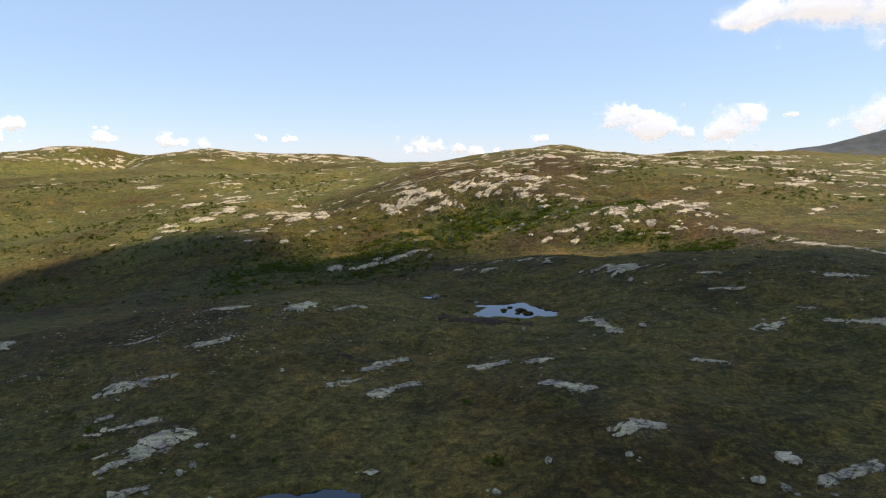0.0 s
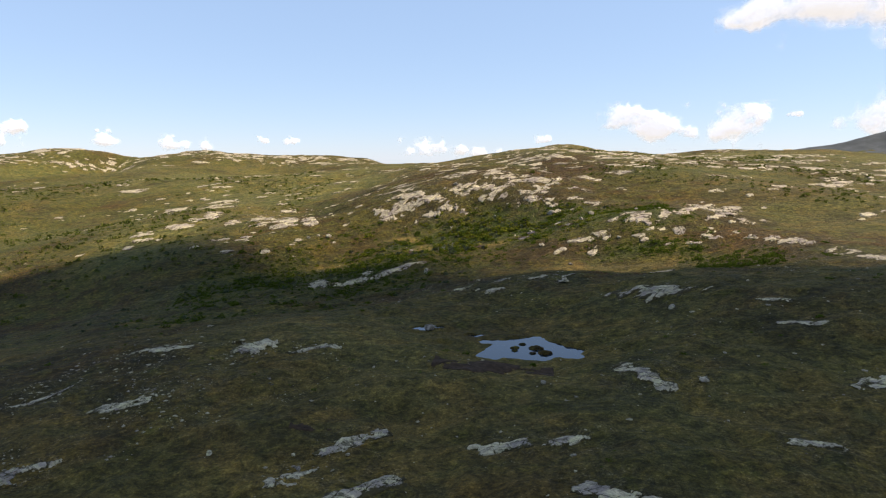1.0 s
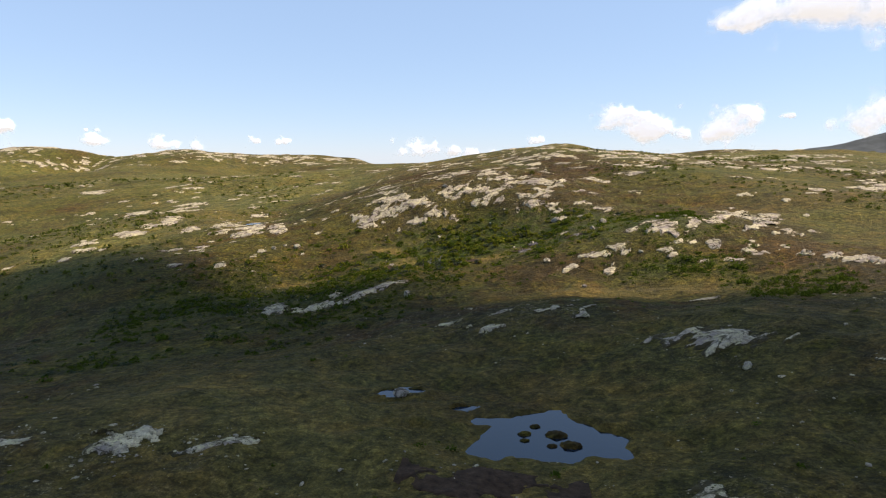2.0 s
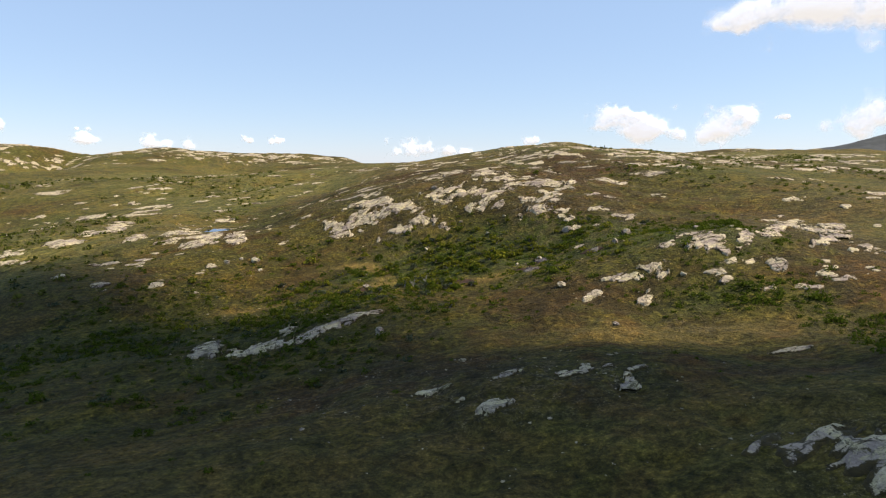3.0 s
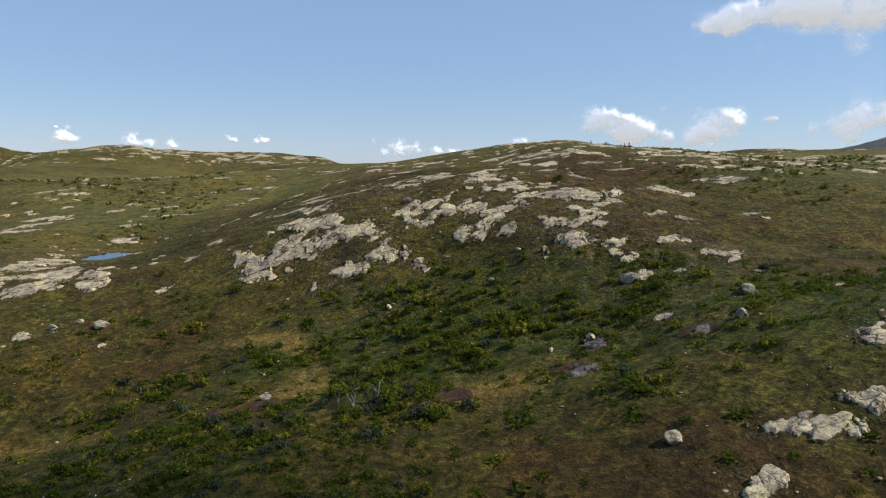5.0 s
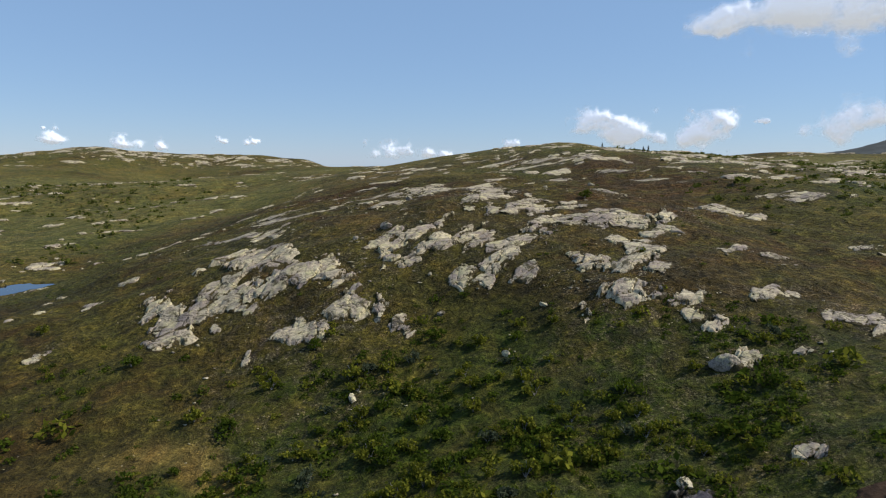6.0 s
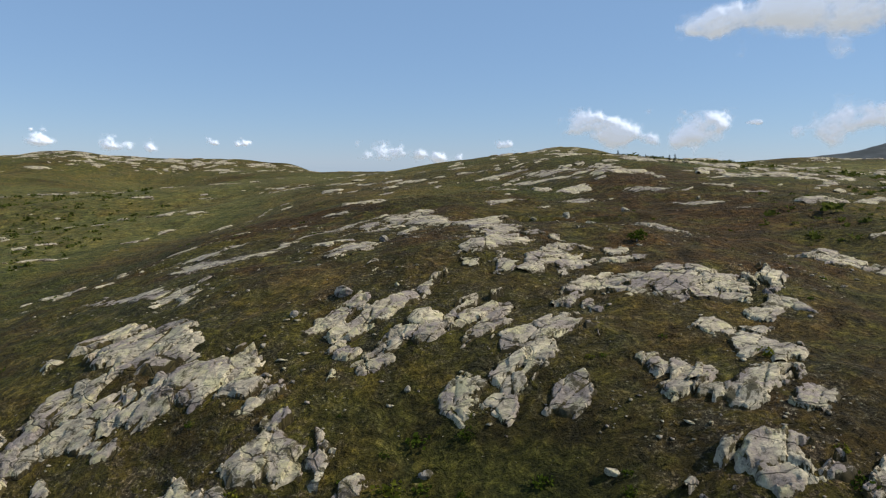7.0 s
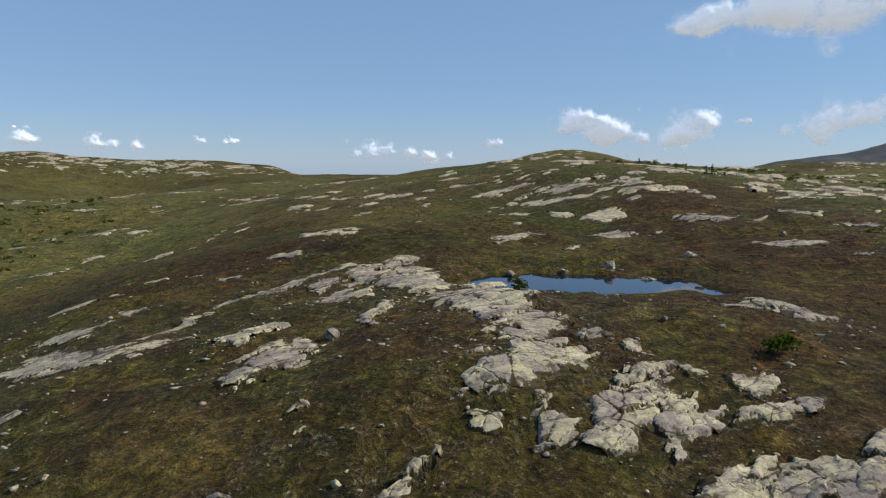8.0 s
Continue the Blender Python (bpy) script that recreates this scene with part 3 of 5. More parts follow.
def islands(quads, count):
    """Which connected piece each quad belongs to."""
    root = list(range(count))

    def find(a):
        while root[a] != a:
            root[a] = root[root[a]]
            a = root[a]
        return a
    for a, b, c, d in quads.tolist():
        r = find(a)
        root[find(b)] = r
        root[find(c)] = r
        root[find(d)] = r
    return np.array([find(a) for a in quads[:, 0].tolist()])


def turf_seams(me, values):
    """Soil and turf lodged in the joints and along the rim."""
    att = me.attributes.new("seam", "FLOAT", "POINT")
    att.data.foreach_set("value", values.astype(np.float32))


SEEDS = iter(range(100, 100000, 7))
ROCKS = []


def outcrop(x, y, length, width, turn, height, label, rough=True, cell=0.0, mat=None, ragged=1.0):
    """Bedrock breaking through the turf, split along its joints into blocks."""
    seed = next(SEEDS)
    cell = cell or min(0.22, max(0.08, math.sqrt(length * width) / 48))
    verts, quads = outcrop_arrays(x, y, length, width, turn, height, seed, rough, cell, False, ragged)
    ROCKS.append((x, y, max(length, width) * 0.5))
    number = verts[quads[:, 0], 4]
    kinds, counts = np.unique(number, return_counts=True)
    large = kinds[counts >= 24]
    if len(large) < 2 or len(quads) < 150:
        verts, quads = trimmed(verts, quads)
        pieces, counts = np.unique(islands(quads, len(verts)), return_counts=True)
        verts, quads = trimmed(verts, quads[islands(quads, len(verts)) == pieces[np.argmax(counts)]])
        me = fast_mesh("rock_outcrop", verts[:, :3], quads, mat or ROCK)
        me.set_sharp_from_angle(angle=radians(26))
        turf_seams(me, verts[:, 3])
        return tagged(new("rock_outcrop", me), label, "rock", group="bedrock outcrops")
    root = tagged(new("rock_outcrop"), label, "rock", group="bedrock outcrops")
    root.location = (x, y, float(swell(np.array([x]), np.array([y]))[0]))
    base = np.array(root.location)
    for k in large:
        v, q = trimmed(verts, quads[number == k])
        island = islands(q, len(v))
        for i, n in zip(*np.unique(island, return_counts=True)):
            if n >= 10:
                w, r = trimmed(v, q[island == i])
                me = fast_mesh("rock_block", w[:, :3] - base, r, mat or ROCK)
                me.set_sharp_from_angle(angle=radians(26))
                turf_seams(me, w[:, 3])
                new("rock_block", me).parent = root
    return root


def boulder(x, y, size, label, tall=0.75, mat=None):
    """A loose, edge-worn block resting on the turf."""
    seed = next(SEEDS)
    rng = random.Random(seed)
    bm = bmesh.new()
    bmesh.ops.create_icosphere(bm, subdivisions=4, radius=1.0)
    cuts = [(Vector((rng.gauss(0, 1), rng.gauss(0, 1), rng.gauss(0, 0.8))).normalized(), rng.uniform(0.5, 0.82)) for _ in range(13)]
    shape = Vector((rng.uniform(0.95, 1.2), rng.uniform(0.75, 0.95), tall))
    spin = Matrix.Rotation(rng.uniform(0, 6.28), 3, "Z")
    for vert in bm.verts:
        p = vert.co.copy()
        for n, d in cuts:
            over = p.dot(n) - d
            if over > 0:
                p -= n * over * 0.92
        p += vert.co * 0.10 * noise.fractal(vert.co * 1.7 + Vector((seed, 0, 0)), 0.6, 2.1, 4)
        vert.co = spin @ (Vector((p.x * shape.x, p.y * shape.y, p.z * shape.z)) * size / 2)
    me = bpy.data.meshes.new("boulder")
    bm.to_mesh(me)
    bm.free()
    me.polygons.foreach_set("use_smooth", np.ones(len(me.polygons), bool))
    me.materials.append(mat or BOULDER_ROCK)
    ob = new("boulder", me)
    ob.location = (x, y, float(ground_height(np.array([x]), np.array([y]))[0]) + size * tall * 0.22)
    ROCKS.append((x, y, size * 0.5))
    return tagged(ob, label, "boulder", group="loose boulders")


PALE_BLOCKS = "pale gneiss outcrop split into blocks on the knoll"
PALE_SLAB = "smooth pale gneiss slab worn flush with the heather"
TURF_BLOCKS = "grey jointed bedrock breaking through green turf"
TURF_SLAB = "low grey rock slab bedded in rough grass"
MOOR_BLOCKS = "lichen-grey broken rock lying in brown heather"
MOOR_SLAB = "flat lichen-grey rock slab in the moor grass"
WET_STONES = "dark wet stones in a peaty seep"
WET_ROCK = rock_material("wet_stone", (0.3, 0.29, 0.32))

# rock of the knoll
outcrop(-7.7, 175.3, 9.0, 3.8, -27, 0.28, PALE_BLOCKS)
outcrop(-4.2, 171.3, 5.1, 3.2, 24, 0.26, PALE_BLOCKS)
outcrop(-1.2, 170.2, 4.0, 3.2, -33, 0.23, PALE_BLOCKS)
outcrop(-10.2, 170.7, 4.8, 3.2, 24, 0.20, PALE_BLOCKS)
outcrop(-8.0, 168.8, 5.0, 1.5, -27, 0.17, PALE_BLOCKS)
outcrop(-15.8, 171.5, 3.2, 2.2, -84, 0.17, PALE_BLOCKS)
outcrop(-13.2, 168.4, 4.5, 2.8, -72, 0.20, PALE_BLOCKS)
outcrop(1.0, 166.2, 3.9, 3.1, -21, 0.26, PALE_BLOCKS)
outcrop(-3.7, 164.5, 3.3, 1.6, -36, 0.20, PALE_BLOCKS)
outcrop(-2.0, 164.3, 2.8, 1.7, -27, 0.23, PALE_BLOCKS)
outcrop(4.9, 163.2, 1.8, 1.7, -27, 0.13, PALE_BLOCKS)
outcrop(-9.4, 167.0, 1.2, 0.7, -36, 0.10, PALE_BLOCKS)
outcrop(-6.1, 162.9, 1.5, 0.7, 90, 0.10, PALE_BLOCKS)
outcrop(5.6, 174.6, 7.7, 1.3, 36, 0.23, PALE_BLOCKS)
outcrop(2.9, 175.1, 4.0, 1.2, 36, 0.13, PALE_BLOCKS)
outcrop(9.2, 172.9, 5.8, 1.9, 24, 0.26, PALE_BLOCKS)
outcrop(3.9, 171.4, 1.9, 1.0, -30, 0.17, PALE_BLOCKS)
outcrop(4.8, 170.2, 2.9, 1.2, 21, 0.17, PALE_BLOCKS)
outcrop(13.7, 170.8, 6.2, 2.6, -3, 0.18, PALE_BLOCKS)
outcrop(12.8, 168.7, 4.5, 1.7, 42, 0.17, PALE_BLOCKS)
outcrop(14.2, 165.9, 2.5, 1.8, -36, 0.17, PALE_BLOCKS)
outcrop(9.5, 167.1, 1.7, 1.6, -57, 0.17, PALE_BLOCKS)
outcrop(11.2, 166.3, 1.3, 1.0, -45, 0.10, PALE_BLOCKS)
outcrop(18.2, 166.7, 2.8, 1.9, -72, 0.17, PALE_BLOCKS)
outcrop(18.6, 164.9, 2.5, 1.3, 30, 0.10, PALE_BLOCKS)
outcrop(20.9, 163.8, 4.5, 2.0, 18, 0.20, PALE_BLOCKS)
outcrop(23.0, 162.6, 1.8, 1.0, 33, 0.13, PALE_BLOCKS)
outcrop(19.8, 159.8, 4.5, 2.5, 0, 0.28, PALE_BLOCKS)
outcrop(23.6, 159.1, 2.7, 1.2, 21, 0.20, PALE_BLOCKS)
outcrop(23.2, 157.1, 1.3, 0.9, -84, 0.11, PALE_BLOCKS)
outcrop(23.9, 155.9, 1.6, 0.8, 27, 0.17, PALE_BLOCKS)
outcrop(23.9, 152.7, 1.9, 1.7, 33, 0.23, PALE_BLOCKS)
outcrop(16.9, 175.4, 3.7, 1.5, 30, 0.17, PALE_BLOCKS)
outcrop(19.1, 175.6, 3.3, 3.1, 57, 0.13, PALE_BLOCKS)
outcrop(22.4, 174.7, 4.5, 3.7, 24, 0.17, PALE_BLOCKS)
outcrop(24.7, 173.9, 3.5, 2.9, 3, 0.17, PALE_BLOCKS)
outcrop(16.1, 174.0, 1.8, 0.8, 33, 0.13, PALE_BLOCKS)
outcrop(17.0, 173.1, 1.2, 0.8, -66, 0.11, PALE_BLOCKS)
outcrop(21.9, 169.8, 1.9, 1.6, -33, 0.10, PALE_BLOCKS)
outcrop(23.5, 167.6, 2.9, 2.6, 63, 0.10, PALE_BLOCKS)
outcrop(25.7, 171.0, 2.4, 1.1, 30, 0.10, PALE_BLOCKS)
outcrop(27.2, 171.5, 2.7, 0.7, -54, 0.10, PALE_SLAB, rough=False)
outcrop(30.1, 166.0, 2.8, 1.0, 27, 0.12, PALE_SLAB, rough=False)
outcrop(32.9, 165.2, 2.9, 0.9, -15, 0.10, PALE_SLAB, rough=False)
outcrop(28.9, 158.8, 2.4, 1.1, 33, 0.12, PALE_SLAB, rough=False)
outcrop(28.2, 175.4, 5.0, 1.5, 57, 0.26, PALE_BLOCKS)
outcrop(11.8, 181.9, 3.5, 2.8, 63, 0.12, PALE_SLAB, rough=False)
outcrop(13.7, 182.2, 5.0, 2.0, 33, 0.12, PALE_SLAB, rough=False)
outcrop(12.3, 192.1, 10.7, 2.9, 81, 0.10, PALE_BLOCKS)
outcrop(13.3, 188.5, 9.4, 2.5, -84, 0.11, PALE_BLOCKS)
outcrop(12.7, 184.6, 3.9, 2.8, -48, 0.12, PALE_SLAB, rough=False)
outcrop(6.2, 202.6, 6.3, 3.5, -45, 0.12, PALE_SLAB, rough=False)
outcrop(9.7, 198.5, 10.6, 3.3, -69, 0.12, PALE_SLAB, rough=False)
outcrop(4.7, 199.1, 6.8, 2.5, -69, 0.10, PALE_BLOCKS)
outcrop(7.1, 191.5, 4.5, 1.1, 75, 0.10, PALE_SLAB, rough=False)
outcrop(16.4, 180.0, 5.0, 1.9, 51, 0.10, PALE_BLOCKS)
outcrop(17.0, 178.8, 3.2, 1.7, 48, 0.10, PALE_BLOCKS)
outcrop(18.1, 178.8, 1.1, 0.8, 0, 0.12, PALE_SLAB, rough=False)
outcrop(20.6, 180.6, 1.7, 1.5, 12, 0.10, PALE_BLOCKS)
outcrop(20.4, 179.1, 2.8, 0.7, 9, 0.12, PALE_SLAB, rough=False)
outcrop(12.9, 178.7, 1.5, 1.2, 90, 0.10, PALE_BLOCKS)
outcrop(10.8, 179.1, 1.2, 0.7, -21, 0.10, PALE_BLOCKS)
outcrop(2.9, 186.5, 3.8, 3.0, 87, 0.12, PALE_SLAB, rough=False)
outcrop(2.4, 184.0, 1.5, 1.2, 60, 0.08, PALE_SLAB, rough=False)
outcrop(4.7, 181.5, 1.1, 0.8, 36, 0.08, PALE_SLAB, rough=False)
outcrop(5.5, 179.8, 1.2, 1.0, 51, 0.10, PALE_SLAB, rough=False)
outcrop(25.2, 189.0, 2.9, 2.4, 24, 0.10, PALE_BLOCKS)
outcrop(27.5, 187.8, 3.1, 2.4, 87, 0.10, PALE_BLOCKS)
outcrop(16.0, 184.4, 1.3, 0.9, 12, 0.10, PALE_BLOCKS)
outcrop(17.2, 183.6, 0.8, 0.7, 27, 0.10, PALE_BLOCKS)
outcrop(8.3, 205.0, 3.5, 1.8, -72, 0.10, PALE_BLOCKS)
outcrop(8.1, 176.8, 1.4, 0.6, 24, 0.10, PALE_BLOCKS)
outcrop(36.9, 180.8, 3.8, 1.6, 6, 0.16, PALE_BLOCKS)
outcrop(-9.8, 184.7, 6.9, 1.9, 145, 0.03, PALE_SLAB, rough=False)
outcrop(-8.3, 191.9, 6.3, 1.1, -16, 0.03, PALE_SLAB, rough=False)
outcrop(-13.8, 187.8, 9.1, 1.3, -25, 0.02, PALE_SLAB, rough=False)
outcrop(-8.5, 194.1, 8.5, 3.0, -19, 0.04, PALE_SLAB, rough=False)
outcrop(-4.2, 197.9, 6.9, 1.3, 65, 0.02, PALE_SLAB, rough=False)
outcrop(0.2, 203.1, 6.7, 1.0, 40, 0.02, PALE_SLAB, rough=False)
outcrop(-12.1, 199.8, 5.7, 1.4, -39, 0.02, PALE_SLAB, rough=False)
outcrop(0.9, 191.5, 3.0, 1.1, 49, 0.10, PALE_BLOCKS)
outcrop(0.8, 190.7, 3.0, 1.6, 55, 0.10, PALE_BLOCKS)
outcrop(-7.6, 185.9, 0.8, 0.6, 14, 0.10, PALE_BLOCKS)
outcrop(-8.4, 213.7, 1.7, 0.8, 28, 0.02, PALE_SLAB, rough=False)
outcrop(-1.2, 214.7, 3.4, 1.4, -41, 0.02, PALE_SLAB, rough=False)
outcrop(37.3, 217.3, 6.5, 2.4, -27, 0.04, PALE_SLAB, rough=False)
outcrop(44.5, 215.8, 3.8, 1.4, -37, 0.04, PALE_SLAB, rough=False)
outcrop(38.7, 207.1, 4.3, 1.4, -21, 0.04, PALE_SLAB, rough=False)
outcrop(41.2, 202.3, 1.8, 0.9, -38, 0.04, PALE_SLAB, rough=False)
outcrop(18.3, 214.0, 4.2, 1.8, 29, 0.04, PALE_SLAB, rough=False)
outcrop(27.6, 215.6, 5.8, 2.1, 9, 0.04, PALE_SLAB, rough=False)
outcrop(22.6, 209.7, 3.0, 1.1, 36, 0.03, PALE_SLAB, rough=False)
outcrop(20.9, 227.9, 3.3, 1.4, 29, 0.03, PALE_SLAB, rough=False)
outcrop(27.8, 236.7, 9.7, 4.2, -25, 0.05, PALE_SLAB, rough=False)
outcrop(32.6, 244.5, 10.7, 4.7, -17, 0.05, PALE_SLAB, rough=False)
outcrop(23.4, 252.0, 10.5, 2.3, 7, 0.04, PALE_SLAB, rough=False)
outcrop(38.8, 244.6, 4.5, 2.0, -20, 0.04, PALE_SLAB, rough=False)
outcrop(52.3, 227.1, 5.1, 1.5, -18, 0.03, PALE_SLAB, rough=False)
outcrop(46.5, 210.3, 3.4, 1.2, -14, 0.04, PALE_SLAB, rough=False)
outcrop(-20.5, 296.6, 8.6, 2.5, 26, 0.03, PALE_SLAB, rough=False)
outcrop(-0.4, 266.9, 4.6, 1.7, -34, 0.03, PALE_SLAB, rough=False)
outcrop(-40.2, 296.2, 3.9, 1.8, 20, 0.03, PALE_SLAB, rough=False)
outcrop(19.5, 261.1, 7.6, 2.2, -18, 0.03, PALE_SLAB, rough=False)
outcrop(-11.9, 200.0, 4.3, 1.3, -22, 0.03, PALE_SLAB, rough=False)
outcrop(-4.9, 209.8, 2.1, 0.8, -6, 0.02, PALE_SLAB, rough=False)
outcrop(-9.6, 204.1, 1.6, 0.8, 5, 0.10, PALE_BLOCKS)

# rock of the bowl
outcrop(19.9, 123.8, 2.6, 1.0, 48, 0.14, TURF_BLOCKS)
outcrop(23.7, 126.9, 4.1, 1.5, -18, 0.14, TURF_BLOCKS)
outcrop(27.7, 127.8, 2.7, 1.4, -9, 0.20, TURF_BLOCKS)
outcrop(28.1, 126.1, 1.4, 1.2, -6, 0.20, TURF_BLOCKS)
outcrop(25.2, 121.9, 2.1, 1.0, 48, 0.17, TURF_BLOCKS)
outcrop(35.0, 131.3, 5.7, 2.9, 57, 0.17, TURF_BLOCKS)
outcrop(35.8, 128.8, 2.0, 1.1, -63, 0.14, TURF_BLOCKS)
outcrop(31.2, 133.3, 3.0, 1.5, 51, 0.15, TURF_SLAB, rough=False)
outcrop(34.7, 135.3, 3.8, 2.1, -6, 0.10, TURF_SLAB, rough=False)
outcrop(39.7, 131.6, 6.0, 1.2, 57, 0.14, TURF_BLOCKS)
outcrop(48.3, 139.6, 13.4, 2.2, 48, 0.12, TURF_BLOCKS)
outcrop(43.5, 133.2, 3.2, 1.5, 33, 0.15, TURF_BLOCKS)
outcrop(55.3, 140.6, 4.9, 2.3, 45, 0.12, TURF_BLOCKS)
outcrop(49.9, 132.1, 6.6, 1.8, 48, 0.14, TURF_BLOCKS)
outcrop(33.5, 124.4, 2.2, 1.2, -27, 0.12, TURF_SLAB, rough=False)
outcrop(40.1, 124.8, 2.7, 1.3, -87, 0.17, TURF_BLOCKS)
outcrop(37.3, 125.8, 1.8, 0.7, 33, 0.12, TURF_BLOCKS)
outcrop(33.6, 122.5, 1.1, 0.6, 24, 0.15, TURF_BLOCKS)
outcrop(36.7, 119.9, 1.5, 0.7, 24, 0.12, TURF_BLOCKS)
outcrop(-63.7, 192.3, 15.4, 4.7, 90, 0.12, TURF_SLAB, rough=False)
outcrop(-53.1, 179.5, 8.8, 2.9, -84, 0.12, TURF_BLOCKS)
outcrop(-47.5, 187.7, 25.1, 4.4, -78, 0.15, TURF_BLOCKS)
outcrop(-37.8, 170.1, 6.6, 4.1, 45, 0.15, TURF_BLOCKS)
outcrop(-32.9, 171.5, 6.6, 3.0, -54, 0.15, TURF_BLOCKS)
outcrop(-20.6, 121.1, 4.7, 2.6, -81, 0.23, TURF_BLOCKS)
outcrop(-13.8, 120.1, 6.5, 2.2, 15, 0.20, TURF_BLOCKS)
outcrop(-12.5, 124.2, 2.7, 1.5, 75, 0.12, TURF_BLOCKS)
outcrop(-8.8, 122.2, 5.3, 1.4, 36, 0.17, TURF_BLOCKS)
outcrop(-5.6, 124.6, 5.5, 1.4, 39, 0.14, TURF_BLOCKS)
outcrop(12.3, 98.6, 3.9, 1.4, 36, 0.10, TURF_SLAB, rough=False)
outcrop(14.9, 99.3, 2.3, 1.0, 42, 0.10, TURF_SLAB, rough=False)
outcrop(15.5, 95.9, 1.8, 1.0, 63, 0.12, TURF_BLOCKS)
outcrop(16.5, 98.0, 1.4, 0.8, 36, 0.10, TURF_SLAB, rough=False)
outcrop(6.7, 94.7, 2.2, 1.3, 36, 0.17, TURF_BLOCKS)
outcrop(4.3, 96.5, 1.4, 0.9, -18, 0.12, TURF_BLOCKS)
outcrop(2.7, 99.2, 2.2, 1.0, 12, 0.12, TURF_SLAB, rough=False)
outcrop(23.0, 144.5, 1.0, 0.7, -35, 0.12, TURF_BLOCKS)
outcrop(32.1, 155.0, 3.1, 1.2, -15, 0.04, TURF_SLAB, rough=False)
outcrop(29.3, 158.7, 2.3, 0.9, -13, 0.04, TURF_SLAB, rough=False)
outcrop(-22.2, 167.2, 2.4, 0.8, 41, 0.10, TURF_BLOCKS)
outcrop(-38.2, 177.4, 1.9, 0.8, -7, 0.03, TURF_SLAB, rough=False)
outcrop(-28.8, 179.1, 1.8, 1.0, 42, 0.04, TURF_SLAB, rough=False)
outcrop(41.4, 168.2, 2.4, 1.0, -5, 0.04, TURF_SLAB, rough=False)
outcrop(41.9, 165.9, 1.8, 1.0, -8, 0.12, TURF_BLOCKS)
outcrop(46.7, 185.0, 6.9, 2.9, -18, 0.05, TURF_SLAB, rough=False)
outcrop(36.3, 181.4, 4.5, 2.8, 7, 0.18, TURF_BLOCKS)
outcrop(27.5, 152.1, 1.8, 0.8, -34, 0.03, TURF_SLAB, rough=False)
outcrop(24.1, 140.2, 1.6, 1.1, -16, 0.2, WET_STONES, rough=True, mat=WET_ROCK)
outcrop(15.4, 138.8, 1.7, 1.2, 7, 0.18, WET_STONES, rough=True, mat=WET_ROCK)
outcrop(17.5, 143.3, 2.4, 1.3, -51, 0.18, WET_STONES, rough=True, mat=WET_ROCK)
outcrop(5.5, 107.9, 1.2, 0.7, -12, 0.08, TURF_BLOCKS)
outcrop(8.3, 99.8, 1.9, 0.7, 11, 0.07, TURF_BLOCKS)
outcrop(51.6, 137.4, 7.3, 3.1, -90, 0.16, TURF_BLOCKS)
outcrop(30.6, 104.7, 3.1, 1.2, 16, 0.12, TURF_BLOCKS)
outcrop(-43.3, 178.4, 9.7, 2.2, 29, 0.04, TURF_SLAB, rough=False)
outcrop(-44.4, 147.6, 2.7, 1.5, 15, 0.16, TURF_BLOCKS)
outcrop(-36.4, 147.4, 1.7, 1.2, 9, 0.12, TURF_BLOCKS)
outcrop(-29.8, 145.6, 1.4, 1.0, 13, 0.10, TURF_BLOCKS)
outcrop(-50.7, 160.9, 4.0, 1.1, 8, 0.10, TURF_BLOCKS)
outcrop(-52.9, 152.3, 1.6, 1.1, 34, 0.14, TURF_BLOCKS)

# rock of the moor
outcrop(22.9, 83.7, 8.6, 4.0, -36, 0.30, MOOR_SLAB, rough=False, ragged=0.5)
outcrop(15.2, 60.6, 6.7, 1.5, -71, 0.10, MOOR_SLAB, rough=False, ragged=0.6)
outcrop(30.0, 57.5, 3.3, 1.7, 20, 0.04, MOOR_SLAB, rough=False)
outcrop(36.8, 56.7, 4.8, 1.7, -17, 0.05, MOOR_SLAB, rough=False)
outcrop(42.3, 68.1, 4.9, 1.1, -35, 0.04, MOOR_SLAB, rough=False)
outcrop(55.1, 92.4, 19.0, 2.7, -83, 0.04, MOOR_SLAB, rough=False)
outcrop(51.5, 113.3, 9.0, 2.3, -60, 0.12, MOOR_BLOCKS)
outcrop(30.9, 74.5, 3.3, 0.9, -39, 0.03, MOOR_SLAB, rough=False)
outcrop(30.4, 68.2, 2.9, 1.0, -44, 0.03, MOOR_SLAB, rough=False)
outcrop(34.4, 60.9, 1.9, 0.7, -21, 0.03, MOOR_SLAB, rough=False)
outcrop(4.1, 51.4, 3.9, 1.4, -2, 0.10, MOOR_SLAB, rough=False, ragged=0.6)
outcrop(8.1, 51.2, 2.8, 1.0, -1, 0.02, MOOR_SLAB, rough=False)
outcrop(8.1, 45.0, 3.1, 1.4, -51, 0.04, MOOR_SLAB, rough=False)
outcrop(10.1, 43.4, 2.0, 0.9, -6, 0.04, MOOR_SLAB, rough=False)
outcrop(-3.5, 47.6, 4.5, 1.4, 31, 0.10, MOOR_SLAB, rough=False, ragged=0.6)
outcrop(-4.8, 53.0, 3.8, 1.2, 39, 0.03, MOOR_SLAB, rough=False)
outcrop(-7.7, 49.3, 3.4, 1.5, 53, 0.04, MOOR_SLAB, rough=False)
outcrop(-25.1, 48.9, 3.1, 1.8, 35, 0.12, MOOR_BLOCKS)
outcrop(-23.0, 50.1, 2.6, 0.9, 32, 0.08, MOOR_BLOCKS)
outcrop(-24.1, 43.6, 2.1, 1.2, 8, 0.10, MOOR_SLAB, rough=False, ragged=0.6)
